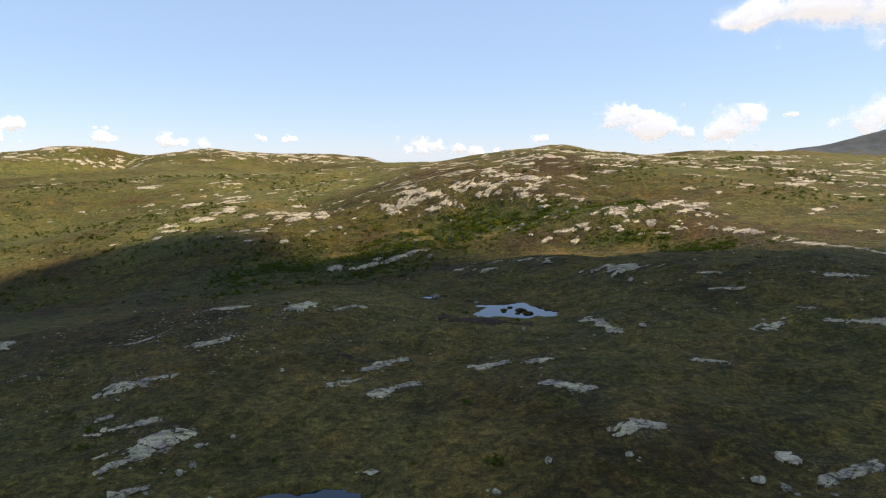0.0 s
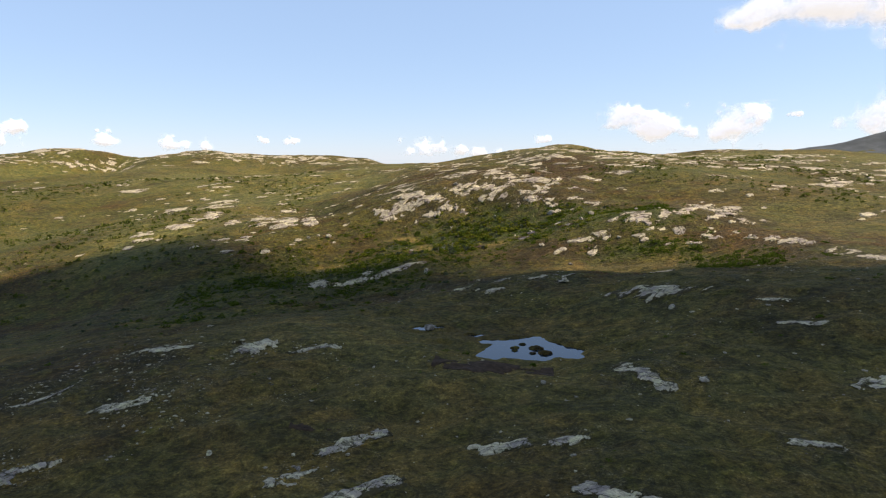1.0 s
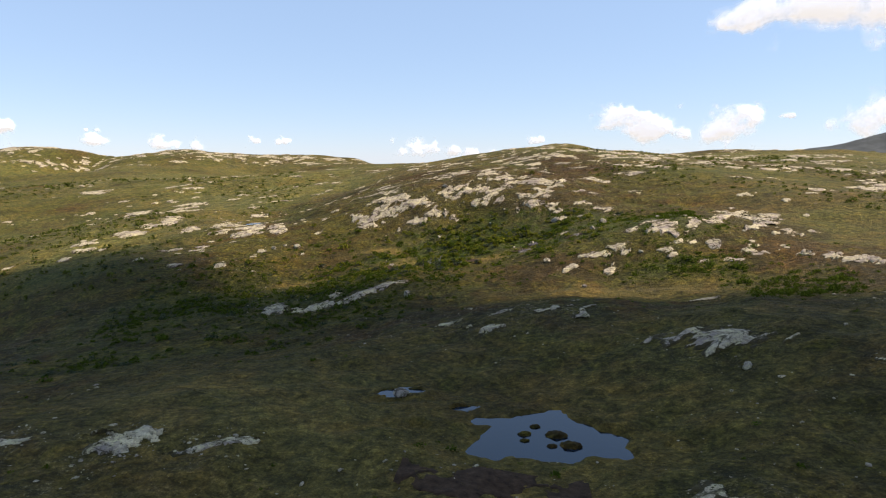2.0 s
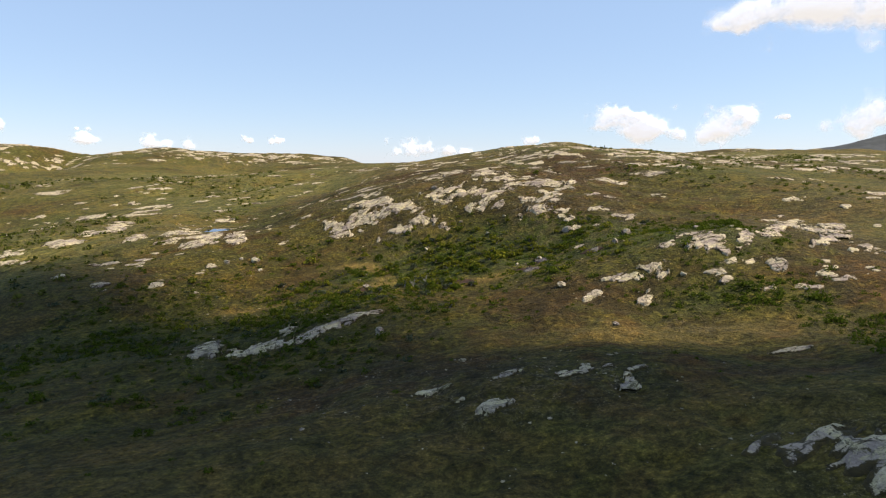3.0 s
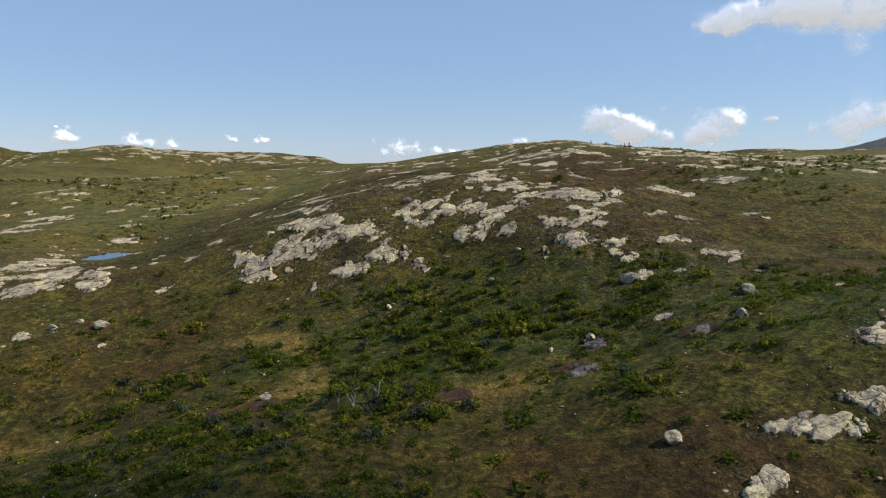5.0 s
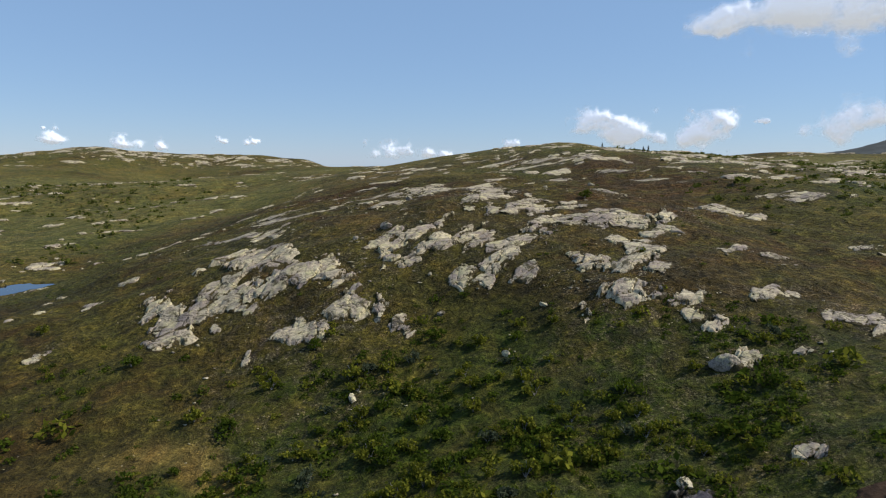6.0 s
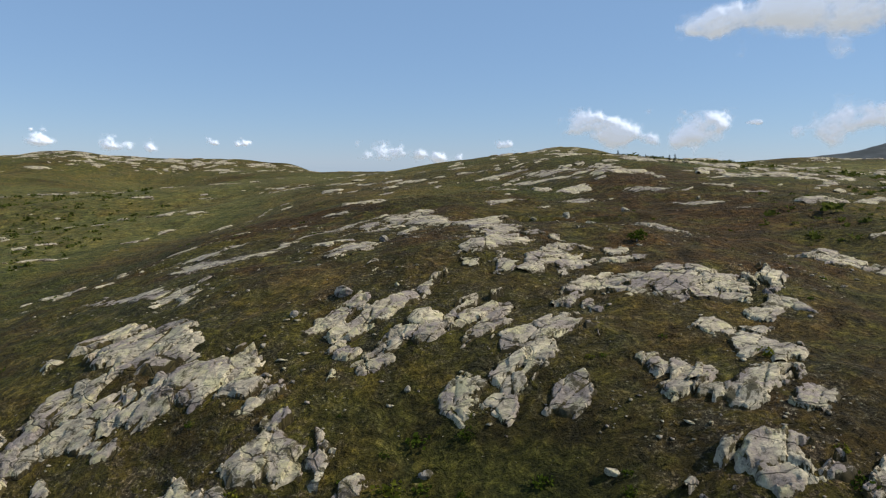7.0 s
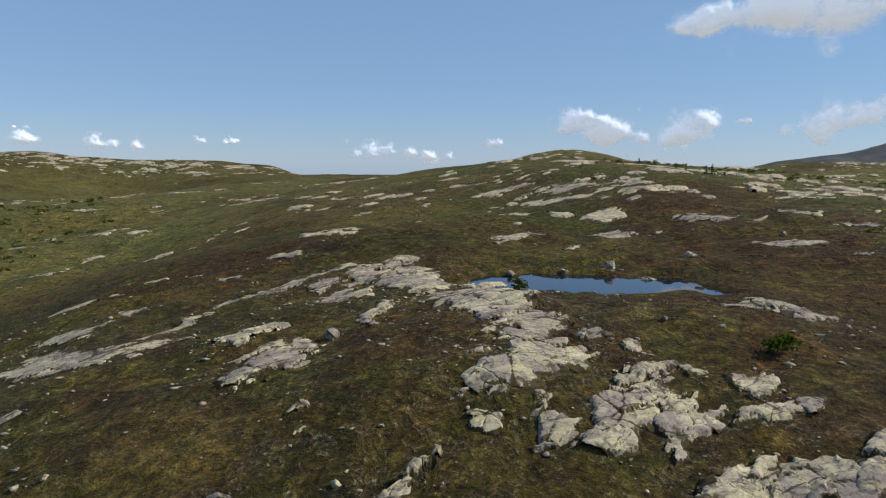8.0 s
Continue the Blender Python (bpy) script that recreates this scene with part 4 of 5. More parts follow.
outcrop(-21.9, 42.1, 3.7, 1.0, 25, 0.04, MOOR_SLAB, rough=False)
outcrop(-18.5, 39.4, 5.6, 2.6, 48, 0.14, MOOR_SLAB, rough=False, ragged=0.6)
outcrop(-17.2, 33.6, 1.7, 0.9, 28, 0.10, MOOR_BLOCKS)
outcrop(-21.4, 58.1, 3.4, 1.2, 22, 0.08, MOOR_BLOCKS)
outcrop(-28.2, 60.0, 4.0, 0.7, 50, 0.02, MOOR_SLAB, rough=False)
outcrop(-23.7, 69.1, 4.6, 1.0, 16, 0.03, MOOR_SLAB, rough=False)
outcrop(-16.3, 69.7, 3.6, 1.8, 18, 0.14, MOOR_BLOCKS)
outcrop(-10.7, 69.1, 3.7, 0.7, 21, 0.05, MOOR_BLOCKS)
outcrop(-42.9, 61.8, 2.5, 1.4, 102, 0.12, MOOR_BLOCKS)
outcrop(19.2, 33.9, 1.9, 1.1, -47, 0.10, MOOR_BLOCKS)
outcrop(21.5, 32.2, 5.6, 0.8, 23, 0.04, MOOR_BLOCKS)
outcrop(11.9, 37.1, 3.2, 1.1, 19, 0.05, MOOR_BLOCKS)
outcrop(-4.1, 35.0, 1.5, 0.7, -11, 0.03, MOOR_SLAB, rough=False)
outcrop(20.8, 49.6, 2.9, 0.8, -18, 0.05, MOOR_BLOCKS)

BOULDER_BIG = "large rounded grey boulder resting on the turf"
BOULDER_SMALL = "small grey boulder lying in the grass"

# loose boulders
boulder(3.2, 176.9, 1.03, BOULDER_SMALL)
boulder(5.1, 188.3, 0.94, BOULDER_SMALL)
boulder(6.3, 177.4, 0.39, BOULDER_SMALL)
boulder(0.5, 175.4, 0.59, BOULDER_SMALL)
boulder(7.6, 164.2, 0.59, BOULDER_SMALL)
boulder(11.6, 158.3, 0.63, BOULDER_SMALL)
boulder(26.8, 140.1, 1.27, BOULDER_BIG)
boulder(14.4, 143.7, 0.63, BOULDER_SMALL)
boulder(17.7, 144.8, 0.80, BOULDER_SMALL)
boulder(-25.1, 157.9, 1.38, BOULDER_BIG)
boulder(-23.4, 154.1, 0.80, BOULDER_SMALL)
boulder(-6.0, 141.1, 0.82, BOULDER_SMALL)
boulder(1.9, 156.6, 0.58, BOULDER_SMALL)
boulder(-27.7, 159.0, 0.77, BOULDER_SMALL)
boulder(-7.3, 146.2, 0.34, BOULDER_SMALL)
boulder(-2.4, 119.1, 1.36, BOULDER_BIG)
boulder(17.4, 127.8, 1.13, BOULDER_BIG)
boulder(-29.6, 157.8, 1.03, BOULDER_SMALL)
boulder(-25.0, 158.0, 1.02, BOULDER_SMALL)
boulder(37.0, 139.3, 0.85, BOULDER_SMALL)
boulder(1.8, 157.0, 0.64, BOULDER_SMALL)
boulder(20.0, 114.9, 0.65, BOULDER_SMALL)
boulder(30.1, 125.3, 0.80, BOULDER_SMALL)
boulder(18.6, 58.9, 0.72, BOULDER_SMALL)
boulder(5.8, 33.7, 0.60, BOULDER_SMALL)
boulder(10.2, 33.6, 0.61, BOULDER_SMALL)
boulder(-14.9, 36.5, 0.68, BOULDER_SMALL)
boulder(-15.4, 35.7, 0.60, BOULDER_SMALL)
boulder(-15.5, 39.0, 0.56, BOULDER_SMALL)
boulder(2.8, 31.2, 0.56, BOULDER_SMALL)
boulder(16.2, 31.4, 0.82, BOULDER_SMALL)
boulder(23.1, 78.3, 0.65, BOULDER_SMALL)
boulder(-13.8, 40.5, 0.41, BOULDER_SMALL)
boulder(17.2, 30.5, 0.68, BOULDER_SMALL)
boulder(-13.3, 51.8, 0.49, BOULDER_SMALL)
boulder(7.8, 60.9, 0.56, BOULDER_SMALL)
boulder(22.9, 78.1, 0.72, BOULDER_SMALL)
boulder(-0.9, 79.8, 1.10, BOULDER_BIG)
boulder(19.5, 185.9, 0.36, BOULDER_SMALL)
boulder(29.6, 205.3, 0.98, BOULDER_SMALL)
boulder(39.4, 209.7, 0.60, BOULDER_SMALL)
boulder(-0.7, 172.8, 0.44, BOULDER_SMALL)
boulder(6.9, 168.4, 0.44, BOULDER_SMALL)
boulder(14.6, 161.7, 0.56, BOULDER_SMALL)
boulder(22.9, 152.3, 1.51, BOULDER_BIG)
boulder(29.7, 145.3, 1.37, BOULDER_BIG)
boulder(23.0, 203.5, 1.07, BOULDER_SMALL)
boulder(15.8, 202.2, 0.69, BOULDER_SMALL)
boulder(17.3, 202.7, 0.63, BOULDER_SMALL)
boulder(24.7, 200.7, 1.02, BOULDER_SMALL)
boulder(19.6, 203.0, 0.56, BOULDER_SMALL)
boulder(15.6, 197.4, 0.48, BOULDER_SMALL)


for rock in ROCKS:
    bare_round(*rock)
build_ground()


# ---- countless slabs on the far slopes and ridges ----
def far_slabs():
    rng = np.random.RandomState(5)
    verts, quads, count = [], [], 0
    # x, y, half-spread across and along, how many, slab length
    fields = ((-190, 500, 95, 45, 420, 5.0), (-270, 455, 60, 40, 280, 5.0), (-100, 500, 60, 25, 190, 5.0), (95, 175, 55, 50, 260, 3.2), (130, 240, 55, 45, 120, 3.6),
              (70, 255, 60, 45, 190, 4.0), (70, 350, 70, 40, 170, 5.0), (-70, 230, 50, 60, 110, 3.0), (-60, 300, 70, 60, 130, 3.6),
              (170, 330, 90, 90, 170, 5.0), (-130, 300, 60, 90, 90, 4.0), (10, 250, 30, 30, 60, 3.0), (-30, 215, 20, 25, 50, 2.4), (45, 130, 25, 25, 60, 2.2), (-45, 165, 22, 20, 45, 2.4))
    for cx, cy, sx, sy, n, size in fields:
        for k in range(n):
            if k % 4 == 0:
                hx, hy = cx + rng.normal() * sx * 0.62, cy + rng.normal() * sy * 0.62
            along, across = rng.normal() * 1.5 * size, rng.normal() * 0.6 * size
            x, y = hx + along * STRIKE[0] - across * STRIKE[1], hy + along * STRIKE[1] + across * STRIKE[0]
            if -18 < x < 32 and y < 212 or any(math.hypot(x - p[0], y - p[1]) < max(p[2:4]) + 4 for p in PONDS.values()):
                continue
            length = 0.46 * size * math.exp(rng.normal() * 0.6)
            width = length * rng.uniform(0.35, 0.8)
            cell = max(length / 14, 0.14)
            v, q = trimmed(*outcrop_arrays(x, y, length, width, rng.normal() * 24 + 14, rng.uniform(0.06, 0.34) * min(1.0, width / 1.4), int(rng.randint(1e6)), rng.rand() < 0.6, cell, True))
            if len(q):
                verts.append(v)
                quads.append(q + count)
                count += len(v)
    verts = np.concatenate(verts)
    verts[:, 2] += swell(verts[:, 0], verts[:, 1]) + 0.8 * hummocks(verts[:, 0], verts[:, 1])
    me = fast_mesh("far_slabs", verts[:, :3], np.concatenate(quads), ROCK)
    turf_seams(me, verts[:, 3])
    return tagged(new("far_slabs", me), "scattered pale rock slabs on the far slopes", "rock", kind="stuff")


far_slabs()


def far_fell():
    """The bare fell beyond the moor: one broad dome of rock and scree."""
    us, vs = np.arange(-150, 150, 3.0), np.arange(-130, 130, 3.0)
    u, v = np.meshgrid(us, vs, indexing="ij")
    gx, gy = 500 + u, 745 + v
    edge = 1.05 - np.hypot(u / 140, v / 120) + 0.5 * fractal(gx, gy, 60, 77, 4)
    z = swell(gx, gy) + 0.8 * smooth(edge, -0.05, 0.5) + 0.8 * fractal(gx, gy, 26, 78, 3) * smooth(edge, 0, 0.4) - 3.0 * np.clip(0.05 - edge, 0, 0.4)
    keep = np.maximum(edge[:-1, :-1], edge[1:, 1:]) > -0.1
    verts, quads = trimmed(np.stack([gx, gy, z], -1).reshape(-1, 3), grid_faces(len(us), len(vs), keep))
    return tagged(new("far_fell", fast_mesh("far_fell", verts, quads, FAR_ROCK)), "bare grey rock fell far beyond the moor", "mountain", kind="structure")


far_fell()


# ---- stones and plants ----
def scatter(n, low, high, seed):
    rng = np.random.RandomState(seed)
    return rng.uniform(low[0], high[0], n), rng.uniform(low[1], high[1], n), rng


def off_rock(x, y, margin=0.0):
    """True where no named rock or pond is."""
    free = np.ones(len(x), bool)
    for rx, ry, r in ROCKS:
        free &= np.hypot(x - rx, y - ry) > r * 0.7 + margin
    for pond in PONDS.values():
        free &= pond_edge(x, y, pond) > 1.15
    return free


def tri_mesh(name, verts, tris, mat):
    me = bpy.data.meshes.new(name)
    me.vertices.add(len(verts))
    me.vertices.foreach_set("co", np.ascontiguousarray(verts, np.float32).ravel())
    n = len(tris)
    me.loops.add(3 * n)
    me.loops.foreach_set("vertex_index", np.ascontiguousarray(tris, np.int32).ravel())
    me.polygons.add(n)
    me.polygons.foreach_set("loop_start", np.arange(0, 3 * n, 3, dtype=np.int32))
    me.materials.append(mat)
    me.update(calc_edges=True)
    me.validate()
    return me


def tussocks():
    """Tufts of heather and grass all over the near moor: ragged blades leaning outwards."""
    n = 95000
    x, y, rng = scatter(n, (-40, 24), (46, 228), 71)
    keep = (rng.rand(n) < 0.3 + 1.4 * np.clip(fractal(x, y, 7.0, 61, 3) + 0.2, 0, 1)) & off_rock(x, y)
    x, y = x[keep], y[keep]
    n, k = len(x), 6
    size = np.clip(np.exp(rng.normal(size=n) * 0.35) * 0.12, 0.05, 0.17)[:, None]
    z = ground_height(x, y)[:, None]
    ang = rng.rand(n, 1) * 6.28 + np.arange(k) * 6.2832 / k + rng.normal(size=(n, k)) * 0.3
    out, up = size * rng.uniform(0.7, 1.5, (n, k)), size * rng.uniform(0.1, 0.5, (n, k))
    foot_a = np.stack([x[:, None] + 0.35 * size * np.cos(ang - 0.7), y[:, None] + 0.35 * size * np.sin(ang - 0.7), z - 0.05 + 0 * ang], -1)
    foot_b = np.stack([x[:, None] + 0.35 * size * np.cos(ang + 0.7), y[:, None] + 0.35 * size * np.sin(ang + 0.7), z - 0.05 + 0 * ang], -1)
    tip = np.stack([x[:, None] + out * np.cos(ang), y[:, None] + out * np.sin(ang), z + up], -1)
    verts = np.stack([foot_a, foot_b, tip], 2)
    tris = np.arange(n * k * 3).reshape(-1, 3)
    flat = verts.reshape(-1, 3)
    me = tri_mesh("heather_tussocks", flat, tris.reshape(-1, 3), MOOR)
    col = me.color_attributes.new("cover", "FLOAT_COLOR", "POINT")
    col.data.foreach_set("color", cover_map(flat[:, 0], flat[:, 1]).astype(np.float32).ravel())
    return tagged(new("heather_tussocks", me), "tussocks of heather, grass and moss", "heather", kind="stuff")


def stones():
    """Frost-shattered stones strewn round the outcrops."""
    rng = np.random.RandomState(81)
    spots = []
    for rx, ry, r in ROCKS:
        m = int(2 + 2 * r)
        a, d = rng.rand(m) * 6.28, r * (0.75 + 0.8 * rng.rand(m) ** 1.5) + 0.3
        spots.append(np.stack([rx + d * np.cos(a), ry + d * np.sin(a)], -1))
    n = 6000
    x, y, _ = scatter(n, (-42, 24), (52, 226), 83)
    keep = fractal(x, y, 16, 33, 4) + 0.25 * (cover_map(x, y)[:, 2] > 0.4) > 0.08
    spots.append(np.stack([x[keep], y[keep]], -1))
    x, y, _ = scatter(8000, (-20, 150), (36, 206), 85)
    keep = (fractal(x, y, 4, 35, 4, 0.65) > 0.2) & (cover_map(x, y)[:, 2] > 0.12) & (cover_map(x, y)[:, 0] < 0.3)
    spots.append(np.stack([x[keep], y[keep]], -1))
    x, y, _ = scatter(2600, (-36, 50), (-6, 74), 87)
    keep = (fractal(x, y, 5, 37, 4, 0.6) > 0.0) & (cover_map(x, y)[:, 2] > 0.2)
    spots.append(np.stack([x[keep], y[keep]], -1))
    p = np.concatenate(spots)
    p = p[[bool(v) for v in np.all([pond_edge(p[:, 0], p[:, 1], q) > 1.0 for q in PONDS.values()], 0)]]
    bm = bmesh.new()
    bmesh.ops.create_icosphere(bm, subdivisions=1, radius=1.0)
    unit = np.array([v.co[:] for v in bm.verts])
    faces = np.array([[v.index for v in f.verts] for f in bm.faces])
    bm.free()
    n = len(p)
    size = np.clip(np.exp(rng.normal(size=n) * 0.7) * 0.04, 0.02, 0.16)
    jag = 1 + rng.normal(size=(n, len(unit), 1)) * 0.3
    spin = rng.rand(n) * 6.28
    shape = np.stack([rng.uniform(0.9, 1.6, n), rng.uniform(0.7, 1.0, n), rng.uniform(0.25, 0.55, n)], -1)[:, None] * size[:, None, None]
    v = unit[None] * jag * shape
    c, s = np.cos(spin)[:, None], np.sin(spin)[:, None]
    v = np.stack([v[..., 0] * c - v[..., 1] * s + p[:, :1], v[..., 0] * s + v[..., 1] * c + p[:, 1:], v[..., 2] + (ground_height(p[:, 0], p[:, 1]) + size * 0.2)[:, None]], -1)
    tris = faces[None] + (np.arange(n) * len(unit))[:, None, None]
    me = tri_mesh("scattered_stones", v.reshape(-1, 3), tris.reshape(-1, 3), ROCK)
    return tagged(new("scattered_stones", me), "small pale stones strewn through the heather", "stones", kind="stuff")


def leaf_cloud(rng, n, radius, height, leaf):
    """Leaf clumps (quads) through a low rounded bush, unevenly filled."""
    d = rng.normal(size=(n, 3))
    d = d / np.linalg.norm(d, axis=1, keepdims=True) * (rng.rand(n, 1) ** 0.45)
    d[:, 2] = np.abs(d[:, 2])
    lump = 0.7 + 0.6 * grain2(d[:, 0] * 2.2 + 9, d[:, 1] * 2.2 + 9, int(rng.randint(1000)))
    c = d * lump[:, None] * np.array([radius, radius, height])
    a = rng.normal(size=(n, 3))
    a /= np.linalg.norm(a, axis=1, keepdims=True)
    b = np.cross(a, rng.normal(size=(n, 3)))
    b /= np.linalg.norm(b, axis=1, keepdims=True) + 1e-9
    s = leaf * rng.uniform(0.6, 1.4, (n, 1))
    return np.stack([c - a * s, c + b * s * 0.6, c + a * s, c - b * s * 0.6], 1)


WILLOW = leaf_material("willow_leaves", (0.028, 0.045, 0.006), (0.085, 0.114, 0.014))
YOUNG = leaf_material("young_birch_leaves", (0.055, 0.066, 0.008), (0.190, 0.190, 0.024))
FAR_LEAF = leaf_material("hill_scrub_leaves", (0.040, 0.052, 0.010), (0.115, 0.125, 0.026))
GREYLEAF = leaf_material("grey_willow_leaves", (0.030, 0.040, 0.022), (0.085, 0.100, 0.058))
BARK, bark_ns, bark_ls, bark_bsdf = material("pale_birch_bark")
bark_ls.new(ramp(bark_ns, bark_ls, noise_tex(bark_ns, bark_ls, 6.0, 4, 0.6, place(bark_ns)), [(0.35, (0.08, 0.07, 0.06)), (0.55, (0.26, 0.24, 0.22))]), bark_bsdf.inputs["Base Color"])
bark_bsdf.inputs["Roughness"].default_value = 0.85


def shrub_stuff(name, spots, mat, label, seed, leaf=0.21, per=56):
    rng = np.random.RandomState(seed)
    kinds = [leaf_cloud(rng, per, 1.0, 0.85, leaf) for _ in range(8)]
    quads = []
    z = ground_height(spots[:, 0], spots[:, 1])
    for (x, y, r), gz in zip(spots, z):
        quads.append(kinds[rng.randint(8)] * r * np.array([1, 1, rng.uniform(0.7, 1.1)]) + np.array([x, y, gz - 0.02]))
    v = np.concatenate(quads).reshape(-1, 3)
    me = fast_mesh(name, v, np.arange(len(v)).reshape(-1, 4), mat, False)
    return tagged(new(name, me), label, "shrubs", kind="stuff")


def dense(n, low, high, seed, want, size, spread=0.4):
    """Spots for shrubs where want(x, y) is high."""
    x, y, rng = scatter(n, low, high, seed)
    keep = (rng.rand(n) < want(x, y)) & off_rock(x, y, 0.2)
    x, y = x[keep], y[keep]
    return np.stack([x, y, size * np.exp(rng.normal(size=len(x)) * spread)], -1)


def in_bowl(x, y):
    c = cover_map(x, y)
    return np.clip(1.4 * c[:, 0] - 0.8 * c[:, 1], 0, 1) * (1 - 0.9 * on_knoll(x, y)) * (0.15 + 0.85 * smooth(fractal(x, y, 6, 91, 3), -0.15, 0.2))


def sparse(x, y):
    return smooth(fractal(x, y, 11, 93, 3), 0.05, 0.35) * 0.8


def build_plants():
    tussocks()
    stones()
    shrub_stuff("willow_scrub", dense(17000, (-45, 98), (52, 172), 101, in_bowl, 0.3), WILLOW, "dark green willow and bilberry scrub in the hollow", 1)
    shrub_stuff("young_birch_scrub", dense(2600, (-32, 132), (34, 168), 103, lambda x, y: 0.6 * in_bowl(x, y), 0.36), YOUNG, "bright green young birch bushes", 2)
    shrub_stuff("grey_willow_scrub", dense(1600, (-60, 96), (20, 150), 105, lambda x, y: 0.8 * in_bowl(x, y) * (x < 4), 0.36), GREYLEAF, "silvery grey willow bushes", 3)
    shrub_stuff("heath_shrubs", dense(1500, (-42, 26), (56, 232), 107, sparse, 0.2), WILLOW, "low dark juniper and crowberry bushes", 4, 0.3, 26)
    far = dense(5000, (-230, 120), (-45, 330), 109, lambda x, y: smooth(fractal(x, y, 40, 95, 4), 0.0, 0.25) * np.where(x < -45, 1.0, 0.0), 0.5)
    shrub_stuff("far_scrub", far, FAR_LEAF, "dark scrub in the far valley", 5, 0.4, 12)
    right = dense(3500, (36, 120), (130, 290), 111, lambda x, y: smooth(fractal(x, y, 26, 97, 4), 0.08, 0.3), 0.42)
    shrub_stuff("slope_scrub", right, FAR_LEAF, "dark scrub on the far slope", 6, 0.4, 12)


build_plants()


# ---- single bushes, trees, peat and hummocks ----
def part(name, verts, faces, mat, parent, label=""):
    return mesh_object(name, verts, faces, mat, parent, label, smooth_faces=False)


def limb(points, radii, sides=5):
    """A tapered, bent stem as one tube."""
    verts, faces = [], []
    for i, (p, r) in enumerate(zip(points, radii)):
        for k in range(sides):
            a = 6.2832 * k / sides
            verts.append((p[0] + r * math.cos(a), p[1] + r * math.sin(a), p[2]))
        if i:
            for k in range(sides):
                a, b = (i - 1) * sides + k, (i - 1) * sides + (k + 1) % sides
                faces.append((a, b, b + sides, a + sides))
    verts.append(tuple(points[-1]))
    faces += [((len(points) - 1) * sides + k, (len(points) - 1) * sides + (k + 1) % sides, len(verts) - 1) for k in range(sides)]
    return verts, faces


def bent(rng, height, lean, n=5):
    a = rng.uniform(0, 6.28)
    return [(lean * (i / (n - 1)) ** 1.3 * math.cos(a) + rng.uniform(-0.02, 0.02), lean * (i / (n - 1)) ** 1.3 * math.sin(a) + rng.uniform(-0.02, 0.02), -0.06 + height * i / (n - 1)) for i in range(n)]


def bush(name, seed, mat, label, leaves=260, leaf=0.09):
    """A knee-high bush: several stems and an uneven, gappy crown."""
    rng, nrng = random.Random(seed), np.random.RandomState(seed)
    root = tagged(new(name), label, "bush", group="bushes in the hollow")
    for _ in range(4):
        pts = bent(rng, rng.uniform(0.45, 0.8), rng.uniform(0.15, 0.45))
        part("stem", *limb(pts, [0.022, 0.019, 0.015, 0.011, 0.006]), BARK, root)
    quads = []
    for _ in range(5):
        c = np.array([rng.uniform(-0.35, 0.35), rng.uniform(-0.35, 0.35), rng.uniform(0.12, 0.5)])
        quads.append(leaf_cloud(nrng, leaves // 5, rng.uniform(0.22, 0.4), rng.uniform(0.25, 0.5), leaf) + c)
    v = np.concatenate(quads).reshape(-1, 3)
    part("foliage", v.tolist(), np.arange(len(v)).reshape(-1, 4).tolist(), mat, root)
    return root


def birch(name, seed, height, leafy, label):
    """A stunted mountain birch or a bare dead one: pale trunks, thin limbs, thin crown."""
    rng, nrng = random.Random(seed), np.random.RandomState(seed)
    root = tagged(new(name), label, "tree")
    tips = []
    for k in range(3):
        pts = bent(rng, height * rng.uniform(0.7, 1.0), rng.uniform(0.2, 0.5), 6)
        part("trunk", *limb(pts, [0.05, 0.045, 0.038, 0.028, 0.018, 0.008]), BARK, root)
        for _ in range(5):
            i = rng.randint(2, 4)
            a, d = rng.uniform(0, 6.28), rng.uniform(0.25, 0.5)
            p = pts[i]
            tip = (p[0] + d * math.cos(a), p[1] + d * math.sin(a), p[2] + rng.uniform(0.2, 0.45))
            mid = tuple((p[n] + tip[n]) / 2 + rng.uniform(-0.03, 0.03) for n in range(3))
            part("branch", *limb([p, mid, tip], [0.014, 0.01, 0.004], 4), BARK, root)
            tips.append(tip)
    if leafy:
        v = np.concatenate([leaf_cloud(nrng, 26, 0.28, 0.26, 0.09) + np.array(t) - np.array([0, 0, 0.1]) for t in tips]).reshape(-1, 3)
        part("crown", v.tolist(), np.arange(len(v)).reshape(-1, 4).tolist(), YOUNG, root)
    return root


def spruce(name, seed, height, label):
    """A small dark conifer: one stem and drooping whorls."""
    nrng = np.random.RandomState(seed)
    root = tagged(new(name), label, "tree", group="spruces on the skyline")
    part("trunk", *limb([(0, 0, -0.1), (0, 0, height * 0.5), (0, 0, height)], [0.06, 0.04, 0.01]), BARK, root)
    n = 260
    h = nrng.rand(n) ** 1.2
    a = nrng.rand(n) * 6.28
    r = 0.36 * height * (1 - h) * nrng.uniform(0.5, 1.1, n) + 0.02
    c = np.stack([r * np.cos(a), r * np.sin(a), height * (0.06 + 0.94 * h) - 0.25 * r], -1)
    out = np.stack([np.cos(a), np.sin(a), -0.3 + 0 * a], -1) * 0.13 * height
    side = np.stack([-np.sin(a), np.cos(a), 0 * a], -1) * 0.05 * height
    v = np.stack([c - out * 0.5, c + side, c + out * 0.6, c - side], 1).reshape(-1, 3)
    part("crown", v.tolist(), np.arange(len(v)).reshape(-1, 4).tolist(), SPRUCE, root)
    return root


def stand(ob, x, y, turn=0.0, size=1.0):
    """Sets a thing on the ground."""
    z = float(ground_height(np.array([x]), np.array([y]))[0])
    ob.scale = (size, size, size)
    ob.location, ob.rotation_euler = (x, y, z - 0.02), (0, 0, turn)


